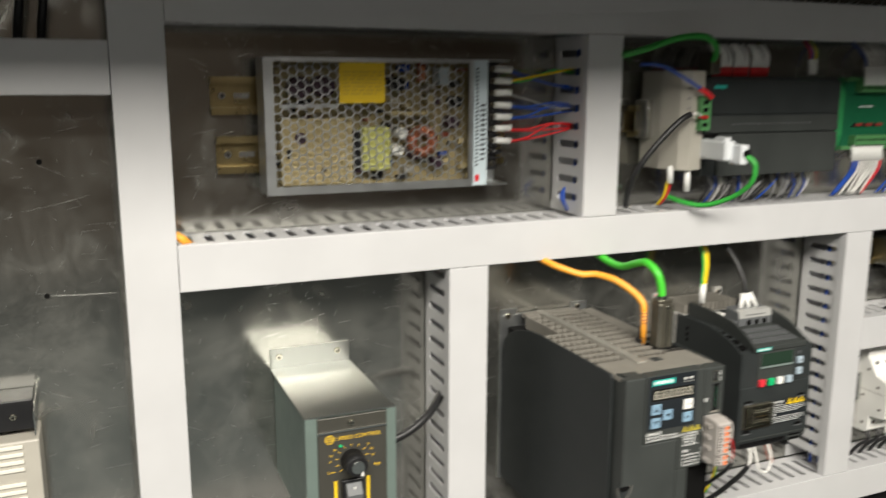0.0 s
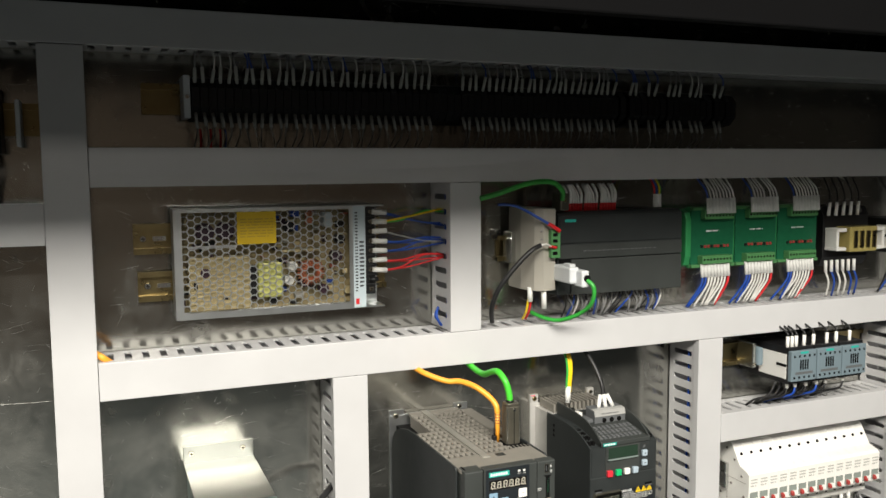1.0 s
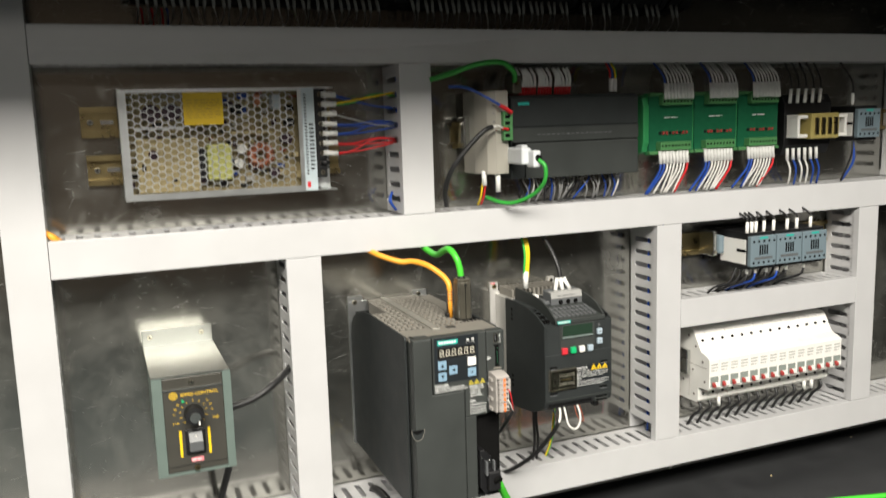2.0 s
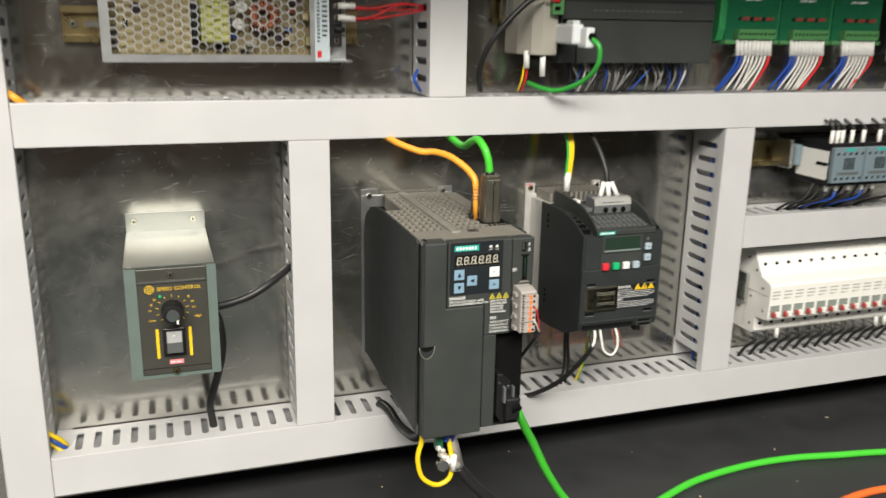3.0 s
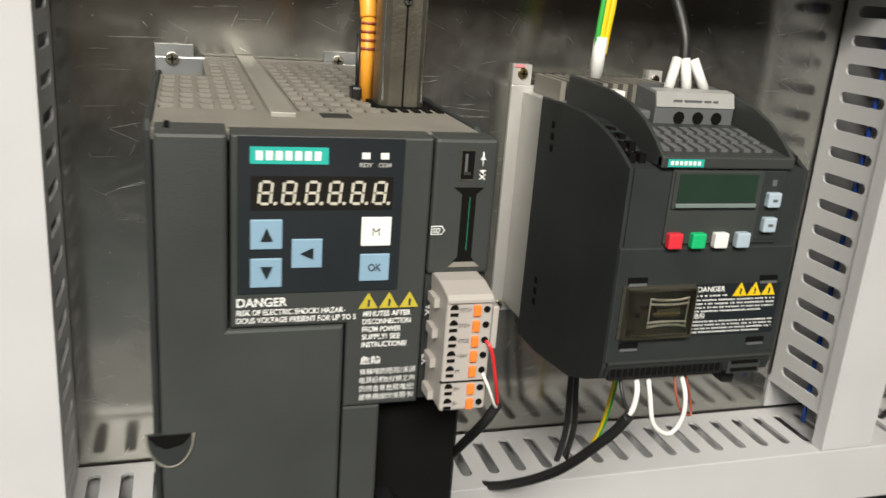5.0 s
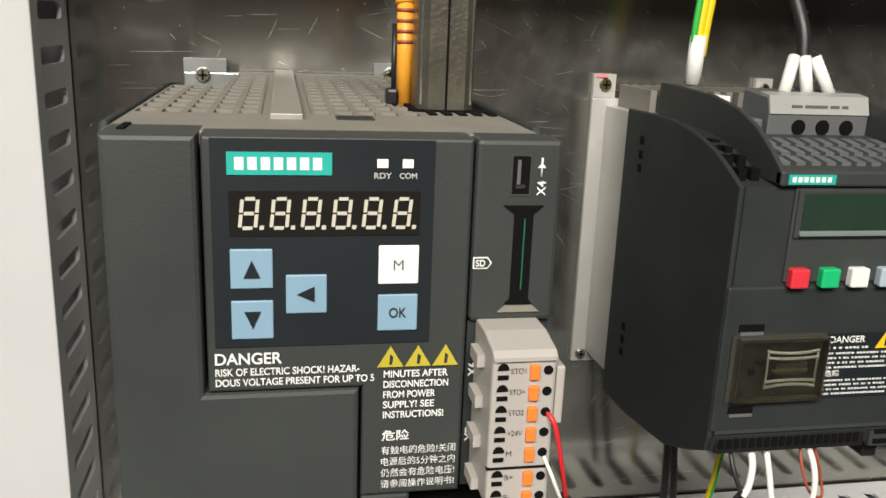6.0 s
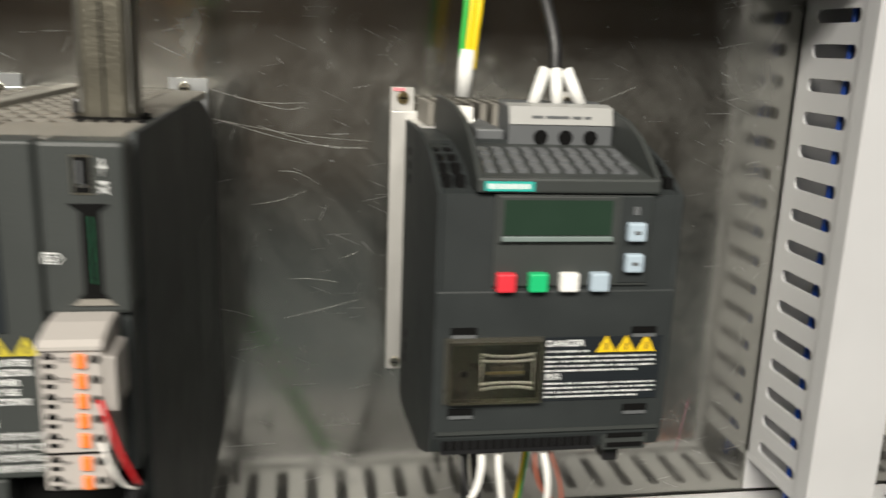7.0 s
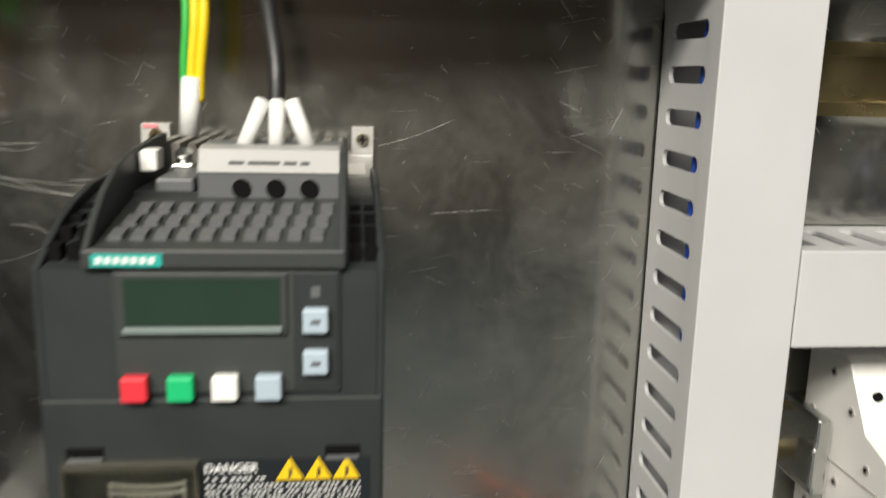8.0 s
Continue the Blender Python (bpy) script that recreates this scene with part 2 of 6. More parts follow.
def part(name, bm, material, parent=None, label=""):
    """One mesh under a thing or a part; the bmesh is in world metres."""
    base = BASE[parent] if parent else Vector((0, 0, 0))
    bmesh.ops.transform(bm, matrix=Matrix.Translation(-base if parent else SHIFT) @ FORM, verts=bm.verts)
    me = bpy.data.meshes.new(name)
    bm.to_mesh(me)
    bm.free()
    me.materials.append(material)
    ob = new(name, me)
    if parent:
        ob.parent = parent
        BASE[ob] = base
    if label:
        ob["label"] = label
    return ob


def box(bm, x0, x1, y0, y1, z0, z1, bevel=0.0):
    r = bmesh.ops.create_cube(bm, size=1)
    vs = r["verts"]
    for v in vs:
        v.co = Vector((x0 + (v.co.x + 0.5) * (x1 - x0), y0 + (v.co.y + 0.5) * (y1 - y0), z0 + (v.co.z + 0.5) * (z1 - z0)))
    if bevel:
        es = list({e for v in vs for e in v.link_edges})
        bmesh.ops.bevel(bm, geom=es, offset=bevel, segments=2, affect="EDGES", profile=0.5)
    return bm


def boxbm(*a, **k):
    return box(bmesh.new(), *a, **k)


def prism(bm, pts, a0, a1, axis="x", bevel=0.0):
    """A profile of 2D points drawn along an axis: (y, z) along x, (x, z) along y, (x, y) along z."""
    def at(p, a):
        return {"x": (a, p[0], p[1]), "y": (p[0], a, p[1]), "z": (p[0], p[1], a)}[axis]
    lo = [bm.verts.new(at(p, a0)) for p in pts]
    hi = [bm.verts.new(at(p, a1)) for p in pts]
    fs = [bm.faces.new(lo[::-1]), bm.faces.new(hi)]
    n = len(pts)
    for i in range(n):
        fs.append(bm.faces.new((lo[i], lo[(i + 1) % n], hi[(i + 1) % n], hi[i])))
    bmesh.ops.recalc_face_normals(bm, faces=fs)
    if bevel:
        es = list({e for f in fs[:2] for e in f.edges})
        bmesh.ops.bevel(bm, geom=es, offset=bevel, segments=2, affect="EDGES", profile=0.5)
    return bm


def cyl(bm, p0, p1, r0, r1=None, seg=16):
    p0, p1 = Vector(p0), Vector(p1)
    d = p1 - p0
    m = Matrix.Translation((p0 + p1) / 2) @ d.to_track_quat("Z", "Y").to_matrix().to_4x4()
    r = bmesh.ops.create_cone(bm, cap_ends=True, segments=seg, radius1=r0, radius2=r0 if r1 is None else r1, depth=d.length, matrix=m)
    for f in {f for v in r["verts"] for f in v.link_faces}:
        f.smooth = len(f.verts) == 4
    return bm


def smooth_path(pts, steps=6):
    pts = [Vector(p) for p in pts]
    out = []
    for i in range(len(pts) - 1):
        a, b, c, d = pts[max(0, i - 1)], pts[i], pts[i + 1], pts[min(len(pts) - 1, i + 2)]
        for k in range(steps):
            t = k / steps
            out.append(0.5 * (2 * b + (c - a) * t + (2 * a - 5 * b + 4 * c - d) * t * t + (3 * b - a - 3 * c + d) * t ** 3))
    out.append(pts[-1])
    return out


def tube(bm, pts, r, seg=8, steps=6):
    """A round cable along a smooth line."""
    path = smooth_path(pts, steps) if len(pts) > 2 else [Vector(p) for p in pts]
    rings = []
    side = None
    for i, p in enumerate(path):
        d = (path[min(i + 1, len(path) - 1)] - path[max(i - 1, 0)]).normalized()
        if side is None:
            side = d.orthogonal().normalized()
        side = (side - d * side.dot(d)).normalized()
        up = d.cross(side)
        rings.append([bm.verts.new(p + r * (math.cos(2 * math.pi * k / seg) * side + math.sin(2 * math.pi * k / seg) * up)) for k in range(seg)])
    for a, b in zip(rings, rings[1:]):
        for k in range(seg):
            bm.faces.new((a[k], a[(k + 1) % seg], b[(k + 1) % seg], b[k])).smooth = True
    bm.faces.new(rings[0][::-1])
    bm.faces.new(rings[-1])
    return bm


def ring_cells(bm, outer, inner, depth):
    """A flat cell between two outlines of the same count, with the hole's walls drawn along depth."""
    o = [bm.verts.new(p) for p in outer]
    i = [bm.verts.new(p) for p in inner]
    j = [bm.verts.new(Vector(p) + Vector(depth)) for p in inner]
    n = len(o)
    for k in range(n):
        q = (k + 1) % n
        bm.faces.new((o[k], o[q], i[q], i[k]))
        bm.faces.new((i[k], i[q], j[q], j[k]))


def hexgrid(bm, u0, u1, v0, v1, pitch, hole, place, depth):
    """Honeycomb holes over a rectangle; place maps (u, v) into the world."""
    s = pitch / math.sqrt(3)
    col = 0
    u = u0
    while u < u1 + 1e-6:
        v = v0 + (pitch / 2 if col % 2 else 0)
        while v < v1 + 1e-6:
            ang = [math.pi / 3 * k for k in range(6)]
            ring_cells(bm, [place(u + s * math.cos(a), v + s * math.sin(a)) for a in ang],
                       [place(u + hole * math.cos(a), v + hole * math.sin(a)) for a in ang], depth)
            v += pitch
        u += 1.5 * s
        col += 1
    bmesh.ops.remove_doubles(bm, verts=bm.verts[:], dist=2e-5)
    return bm


def lettering(body, x, z, height, y, parent, material, name="lettering", width=None, label="", upright=False, bold=0.018):
    """Raised print in the built-in font on a face that looks along -y; x, z is its lower left corner."""
    cu = bpy.data.curves.new(name, "FONT")
    cu.body, cu.size, cu.offset = body, 1.0, bold
    tmp = new("font_source", cu)
    dg = bpy.context.evaluated_depsgraph_get()
    me = bpy.data.meshes.new_from_object(tmp.evaluated_get(dg))
    bpy.data.objects.remove(tmp)
    bm = bmesh.new()
    bm.from_mesh(me)
    bpy.data.meshes.remove(me)
    if not bm.verts:
        return part(name, box(bm, x, x + 0.001, y, y + 0.0001, z, z + height), material, parent)
    lo = Vector((min(v.co.x for v in bm.verts), min(v.co.y for v in bm.verts), 0))
    hi = Vector((max(v.co.x for v in bm.verts), max(v.co.y for v in bm.verts), 0))
    kz = height / max(1e-6, hi.y - lo.y)
    kx = width / (hi.x - lo.x) if width else kz
    for v in bm.verts:
        u, w = (v.co.x - lo.x) * kx, (v.co.y - lo.y) * kz
        v.co = Vector((x + height - w, y, z + u)) if upright else Vector((x + u, y, z + w))
    return part(name, bm, material, parent, label)


def bars(x0, x1, z0, z1, rows, y, parent, material, name="print_line", seed=1, glyphs=False):
    """Lines of print too small to read, as plain bars."""
    rnd = random.Random(seed)
    bm = bmesh.new()
    h = (z1 - z0) / rows
    for r in range(rows):
        x, end = x0, x0 + (x1 - x0) * (1 if r < rows - 1 else 0.85)
        while x < end:
            w = rnd.uniform(0.28, 0.6) * h if glyphs else rnd.uniform(1.2, 4.0) * h
            box(bm, x, min(end, x + w), y, y + 0.0003, z1 - (r + (0.66 if glyphs else 0.74)) * h, z1 - (r + 0.30) * h)
            x += w + (rnd.choice((0.22, 0.3, 0.3, 0.7)) if glyphs else 0.5) * h
    return part(name, bm, material, parent)


def screw(x, y, z, r, parent, material=None, name="screw"):
    """A cross-head screw facing -y."""
    bm = cyl(bmesh.new(), (x, y, z), (x, y - r * 0.55, z), r, r * 0.8, 14)
    ob = part(name, bm, material or NICKEL, parent)
    bm = boxbm(x - r * 0.6, x + r * 0.6, y - r * 0.62, y - r * 0.4, z - r * 0.12, z + r * 0.12)
    box(bm, x - r * 0.12, x + r * 0.12, y - r * 0.62, y - r * 0.4, z - r * 0.6, z + r * 0.6)
    part("cross_slot", bm, CAVITY, ob)
    return ob


def warning(x, z, w, y, parent, material=None):
    """A yellow triangle with a dark flash in it."""
    h = w * 0.86
    tri = part("warning_triangle", prism(bmesh.new(), [(x - w / 2, z), (x + w / 2, z), (x, z + h)], y, y + 0.0003, "y"), material or YELLOW, parent)
    part("flash", prism(bmesh.new(), [(x - 0.05 * w, z + 0.12 * h), (x + 0.06 * w, z + 0.12 * h), (x + 0.1 * w, z + 0.5 * h), (x - 0.02 * w, z + 0.62 * h)], y - 0.00012, y, "y"), INK, tri)
    return tri


# ---- the large structure ----
F, P = 0.727, 0.793
PITCH = 0.0178


def slab(name, dims, material, label):
    return tagged(part(name, boxbm(*dims), material), label, "wall" if "wall" in name else name.split("_")[-1], kind="structure")


slab("wall_north", (-4, 5, 1.55, 1.65, 0, 2.8), ROOMWALL, "plain brownish hall wall behind the cabinet")
slab("wall_south", (-4, 5, -6.1, -6, 0, 2.8), ROOMPANEL, "plain brown hall wall facing the cabinet")
slab("wall_west", (-4.1, -4, -6.1, 1.65, 0, 2.8), ROOMWALL, "plain brownish hall side wall")
slab("wall_east", (5, 5.1, -6.1, 1.65, 0, 2.8), ROOMWALL, "plain brownish hall side wall")
slab("hall_floor", (-4.1, 5.1, -6.1, 1.65, -0.1, 0), ROOMFLOOR, "grey hall floor")
slab("ceiling", (-4.1, 5.1, -6.1, 1.65, 2.8, 2.9), ROOMCEIL, "plain pale hall ceiling")

enclosure = thing("cabinet_enclosure", (0.4, 0.6, 0), "black sheet-steel control cabinet housing with an open front", "cabinet")
X0, X1, TOP, SILL, FRONT = -0.62, 1.66, 1.86, 0.895, 0.39
part("back_sheet", boxbm(X0, X1, 0.84, 0.85, 0, TOP), HOUSING, enclosure)
part("side_sheet", boxbm(X0 - 0.01, X0, FRONT, 0.85, 0, TOP), HOUSING, enclosure)
part("side_sheet", boxbm(X1, X1 + 0.01, FRONT, 0.85, 0, TOP), HOUSING, enclosure)
part("roof", boxbm(X0 - 0.01, X1 + 0.01, FRONT, 0.85, TOP, TOP + 0.01), HOUSING, enclosure)
part("lintel", boxbm(X0, X1, FRONT, FRONT + 0.012, 1.655, TOP, bevel=0.002), HOUSING, enclosure)
part("plinth", boxbm(X0, X1, FRONT, FRONT + 0.012, 0, SILL - 0.02, bevel=0.002), HOUSING, enclosure)
part("inner_floor", boxbm(X0, X1, FRONT, 0.839, SILL - 0.012, SILL, bevel=0.001), MATTE, enclosure, "matt black floor sheet, dusty")

plate = thing("mounting_plate", (0.5, P, 1.3), "galvanised steel mounting plate, scratched and smudged", "panel")
part("sheet", boxbm(X0 + 0.03, 1.63, P, P + 0.003, 0.915, 1.83), PLATE, plate)
for hx, hz in ((-0.034, 1.408), (-0.037, 1.294)):
    part("drilled_hole", cyl(bmesh.new(), (hx, P - 0.0004, hz), (hx, P + 0.001, hz), 0.0023, seg=12), CAVITY, plate)
    bm = bmesh.new()
    for k in range(14):
        a, d = random.uniform(0, 6.28), random.uniform(0.0026, 0.0045)
        cyl(bm, (hx + d * math.cos(a), P, hz + d * math.sin(a)), (hx + d * math.cos(a), P - 0.0007, hz + d * math.sin(a)), random.uniform(0.0003, 0.0007), seg=5)
    part("drilling_burr", bm, ZINC, plate)

SCRATCHES = (
    ((0.497, 1.233), (0.525, 1.226), (0.550, 1.226)), ((0.497, 1.233), (0.535, 1.223), (0.548, 1.224)),
    ((0.502, 1.217), (0.543, 1.210), (0.581, 1.207)), ((0.507, 1.216), (0.545, 1.206), (0.581, 1.203)),
    ((0.525, 1.214), (0.559, 1.204), (0.580, 1.204)), ((0.521, 1.173), (0.537, 1.176), (0.549, 1.181)),
    ((0.566, 1.144), (0.572, 1.146), (0.577, 1.148)), ((0.540, 1.133), (0.552, 1.133), (0.566, 1.131)),
    ((0.503, 1.117), (0.512, 1.115), (0.521, 1.112)), ((0.537, 1.111), (0.558, 1.116), (0.577, 1.121)),
    ((0.692, 1.227), (0.709, 1.232), (0.725, 1.239)), ((0.716, 1.197), (0.729, 1.198), (0.744, 1.199)),
    ((0.535, 1.191), (0.545, 1.190), (0.556, 1.184)), ((0.367, 1.156), (0.376, 1.160), (0.389, 1.164)),
    ((0.123, 1.348), (0.139, 1.358), (0.155, 1.364)), ((-0.051, 1.367), (-0.024, 1.372), (0.003, 1.379)))
for line in SCRATCHES:
    part("scratch", tube(bmesh.new(), [(sx, P, sz) for sx, sz in line], 0.00011, 5, 6), SCRATCH, plate)
part("scratch", tube(bmesh.new(), [(-0.036, P, 1.294), (-0.008, P, 1.2925), (0.018, P, 1.292)], 0.0003, 5, 6), SCRATCH, plate, "long bright scratch from a drilled hole")
part("marker_stroke", tube(bmesh.new(), [(0.770, P, 1.022), (0.772, P, 1.036), (0.775, P, 1.056)], 0.0002, 5, 4), MARKERPINK, plate, "faint pink marker stroke")

def duct(horizontal, a0, a1, c0, c1, gap=(0.0, 0.0), phase=(0.0, 0.0), label="light grey slotted wiring duct with its lid on"):
    """A 40 by 66 mm trunking: U-shaped body with slotted walls and a clipped lid."""
    def at(u, v, w):
        return (u, w, v) if horizontal else (v, w, u)

    def bx(bm, u0, u1, v0, v1, w0, w1, bevel=0.0):
        if horizontal:
            return box(bm, u0, u1, w0, w1, v0, v1, bevel)
        return box(bm, v0, v1, w0, w1, u0, u1, bevel)

    t = thing("wiring_duct", at((a0 + a1) / 2, (c0 + c1) / 2, P), label, "wiring duct", "wiring ducts")
    bm = bx(bmesh.new(), a0, a1, c0, c1, F, F + 0.0016, 0.0006)
    bx(bm, a0, a1, c0, c0 + 0.0012, F + 0.001, F + 0.0105)
    bx(bm, a0, a1, c1 - 0.0012, c1, F + 0.001, F + 0.0105)
    part("lid", bm, DUCT, t)
    bm = bx(bmesh.new(), a0, a1, c0 + 0.0016, c1 - 0.0016, P - 0.0022, P - 0.0002)
    part("base", bm, DUCT, t)
    w0, w1, ym, half, rad = F + 0.0085, P - 0.0002, 0.762, 0.0155, 0.0036
    for v, into in ((c0 + 0.0016, 1), (c1 - 0.0016, -1)):
        bm = bmesh.new()
        b0 = a0 + gap[0 if into > 0 else 1]
        lead = phase[0 if into > 0 else 1]
        n = int((a1 - b0 - lead) / PITCH)
        start = b0 + lead if lead else b0 + ((a1 - b0) - n * PITCH) / 2
        if start - b0 > 1e-4:
            bx(bm, b0, start, v - 0.0001, v + 0.0001, w0, w1)
            bx(bm, start + n * PITCH, a1, v - 0.0001, v + 0.0001, w0, w1)
        for k in range(n):
            u0, u1 = start + k * PITCH, start + (k + 1) * PITCH
            um = (u0 + u1) / 2
            outer, inner = [], []
            for q in range(16):
                a = 2 * math.pi * (q + 0.5) / 16
                cu, cw = math.cos(a), math.sin(a)
                inner.append(at(um + rad * cu, v, ym + (half if cw > 0 else -half) + rad * cw))
                outer.append((cu, cw))
            # the outline keeps its corners square
            pts = []
            for cu, cw in outer:
                su, sw = (1 if cu > 0 else -1), (1 if cw > 0 else -1)
                if abs(cw) > 0.9:
                    pts.append((um + su * PITCH / 4, w1 if sw > 0 else w0))
                elif abs(cw) > 0.75:
                    pts.append((um + su * PITCH / 2, w1 if sw > 0 else w0))
                elif abs(cw) > 0.5:
                    pts.append((um + su * PITCH / 2, ym + sw * half))
                else:
                    pts.append((um + su * PITCH / 2, ym + sw * half * 0.5))
            ring_cells(bm, [at(pu, v, pw) for pu, pw in pts], inner, Vector(at(0, into * 0.0018, 0)))
        bmesh.ops.remove_doubles(bm, verts=bm.verts[:], dist=2e-5)
        bmesh.ops.recalc_face_normals(bm, faces=bm.faces[:])
        part("slotted_wall", bm, DUCT, t)
    return t


duct(False, 0.950, 1.658, 0.0235, 0.065)
duct(True, X0 + 0.035, 1.62, 1.659, 1.698)
duct(True, 0.0655, 1.62, 1.5195, 1.559)
duct(True, 0.0655, 1.62, 1.3025, 1.342)
duct(True, 0.0655, 1.62, 0.9535, 0.995, phase=(0.0, 0.0148))
duct(True, X0 + 0.035, 0.023, 1.4635, 1.5045)
duct(False, 1.3425, 1.519, 0.452, 0.4915)
duct(False, 0.9955, 1.302, 0.308, 0.3485)
duct(False, 0.9955, 1.302, 0.8155, 0.856, gap=(0.021, 0.0), phase=(0.0042, 0.0))
duct(True, 0.8565, 1.186, 1.1545, 1.1945)
duct(False, 0.9955, 1.302, 1.1865, 1.226)
duct(False, 1.3425, 1.519, 1.30, 1.34)
for px, z0, z1 in ((0.836, 1.0, 1.30), (0.472, 1.345, 1.515)):
    for k in range(7):
        wx, wy = px - 0.012 + 0.004 * k, 0.758 + 0.006 * math.sin(k * 2.1)
        w = tube(bmesh.new(), [(wx, wy, z0), (wx + 0.003, wy + 0.004, z0 * 0.65 + z1 * 0.35), (wx - 0.003, wy - 0.004, z0 * 0.3 + z1 * 0.7), (wx, wy, z1)], 0.0016, 6, 5)
        tagged(part("ducted_wire", w, (BLUEW, RUBBER, BLUEW, GREYW, RUBBER, BLUEW, RUBBER)[k]), "insulated wire running inside the slotted duct", "wire", "ducted wires")


# ---- power supply on its rails ----
def din_rail(x0, x1, z, y_back=P - 0.0003, slots=(), label="yellow-chromated steel mounting rail with oblong slots"):
    """A 35 mm top-hat rail along x."""
    t = thing("din_rail", ((x0 + x1) / 2, y_back, z), label, "mounting rail")
    h = 0.0165
    pts = [(y_back, z - 0.0115), (y_back, z + 0.0115), (y_back - 0.0065, z + 0.0115), (y_back - 0.0065, z + h), (y_back - 0.0078, z + h), (y_back - 0.0078, z + 0.0102),
           (y_back - 0.0013, z + 0.0102), (y_back - 0.0013, z - 0.0102), (y_back - 0.0078, z - 0.0102), (y_back - 0.0078, z - h), (y_back - 0.0065, z - h), (y_back - 0.0065, z - 0.0115)]
    part("profile", prism(bmesh.new(), pts, x0, x1, "x"), BRASS, t)
    for sx in slots:
        screw(sx, y_back - 0.0013, z, 0.0038, t, ZINC)
        bm = boxbm(sx + 0.010, sx + 0.024, y_back - 0.0016, y_back - 0.0012, z - 0.0026, z + 0.0026)
        part("slot", bm, ZINC, t, "bare plate showing through an oblong slot")
    return t


din_rail(0.106, 0.384, 1.4615, slots=(0.116,))
din_rail(0.109, 0.392, 1.4095, slots=(0.119,))


def power_supply():
    t = thing("power_supply", (0.25, 0.778, 1.378), "enclosed switching power supply with honeycomb aluminium cover on rails", "power supply")
    x0, x1, z0, z1, y0, y1 = 0.144, 0.359, 1.3765, 1.4945, 0.746, 0.7785
    bm = boxbm(x0, 0.371, y1 - 0.0012, y1, z0, z1)
    box(bm, x0, 0.371, y0 + 0.0004, y1 - 0.0012, z1 - 0.0014, z1)
    box(bm, x0, 0.371, y0 + 0.0004, y1 - 0.0012, z0, z0 + 0.0014)
    part("tray", bm, ALU, t)
    part("cover_side", boxbm(x0 - 0.0004, x0 + 0.001, y0 + 0.0007, y1 - 0.0013, z0 + 0.0015, z1 - 0.0015), ALU, t)
    bm = bmesh.new()
    fy = y0
    hexgrid(bm, 0.1545, 0.327, 1.3870, 1.4880, 0.0080, 0.0039, lambda u, v: (u, fy, v), (0, 0.0009, 0))
    for a in ((x0, 0.1518, z0, z1), (0.3300, 0.3365, z0, z1), (0.1518, 0.3300, z0, 1.3835), (0.1518, 0.3300, 1.4908, z1)):
        part("cover_rim", boxbm(a[0], a[1], fy - 0.0004, fy + 0.0006, a[2], a[3]), ALU, t)
    bmesh.ops.recalc_face_normals(bm, faces=bm.faces[:])
    part("perforated_cover", bm, ALU, t, "satin aluminium cover with honeycomb holes")
    # board and what stands on it
    pcb = part("circuit_board", boxbm(0.1465, 0.349, 0.770, 0.7716, 1.381, 1.4925), PCBDARK, t)
    rnd = random.Random(4)
    part("resin_block", boxbm(0.158, 0.222, 0.7540, 0.769, 1.383, 1.442, bevel=0.002), PCB, t, "tan resin filling the lower corner")
    part("transformer", boxbm(0.2300, 0.2570, 0.7530, 0.769, 1.394, 1.4340, bevel=0.003), XFMR, t, "yellow taped transformer")
    part("transformer_core", boxbm(0.2225, 0.2292, 0.7540, 0.769, 1.396, 1.430, bevel=0.001), BLACK, t)
    coil = []
    for k in range(28 * 8 + 1):
        a, q = 2 * math.pi * k / 224, 2 * math.pi * k / 8
        r = Vector((math.cos(a), 0, math.sin(a)))
        coil.append(Vector((0.289, 0.7585, 1.4195)) + 0.0105 * r + 0.0045 * (math.cos(q) * r + math.sin(q) * Vector((0, 1, 0))))
    bm = tube(bmesh.new(), coil, 0.0010, 5, 1)
    part("toroid", bm, COPPER, t, "copper-wound ring coil")
    for cx, cz, r, m in ((0.176, 1.469, 0.0095, PURPLE), (0.197, 1.470, 0.0095, PURPLE), (0.265, 1.472, 0.006, BLACK), (0.264, 1.412, 0.005, WHITE), (0.268, 1.428, 0.005, WHITE),
                         (0.318, 1.437, 0.006, PURPLE), (0.322, 1.456, 0.005, BLACK), (0.303, 1.400, 0.005, PURPLE), (0.175, 1.425, 0.005, PURPLE)):
        part("capacitor", cyl(bmesh.new(), (cx, 0.769, cz), (cx, 0.7525, cz), r, seg=16), m, t)
    part("coil", cyl(bmesh.new(), (0.287, 0.756, 1.474), (0.287, 0.756, 1.488), 0.004, seg=14), COPPER, t)
    part("film_capacitor", boxbm(0.303, 0.313, 0.753, 0.769, 1.471, 1.487, bevel=0.001), PALEBLUE, t)
    part("heat_sink", boxbm(0.158, 0.208, 0.752, 0.7535, 1.4515, 1.4545), ALU, t)
    part("heat_sink", boxbm(0.256, 0.300, 0.752, 0.769, 1.444, 1.447), PCB, t)
    for k in range(90):
        px, pz, w, h = rnd.uniform(0.150, 0.330), rnd.uniform(1.384, 1.488), rnd.uniform(0.002, 0.010), rnd.uniform(0.002, 0.008)
        tone = rnd.choice((BLACK, BLACK, PCB, PCB, PCB, PURPLE, PURPLE, BEIGE, BLUEW, RUST))
        part("component", boxbm(px, px + w, rnd.uniform(0.7535, 0.766), 0.7702, pz, pz + h, bevel=0.0004), tone, t)
    lab = part("rating_label", boxbm(0.3345, 0.3485, fy - 0.0008, fy - 0.0004, z0 + 0.001, z1 - 0.0005), PALEBLUE, t, "pale blue rating label with small print")
    bars(0.3365, 0.3395, 1.395, 1.488, 26, fy - 0.0010, lab, INK, seed=3)
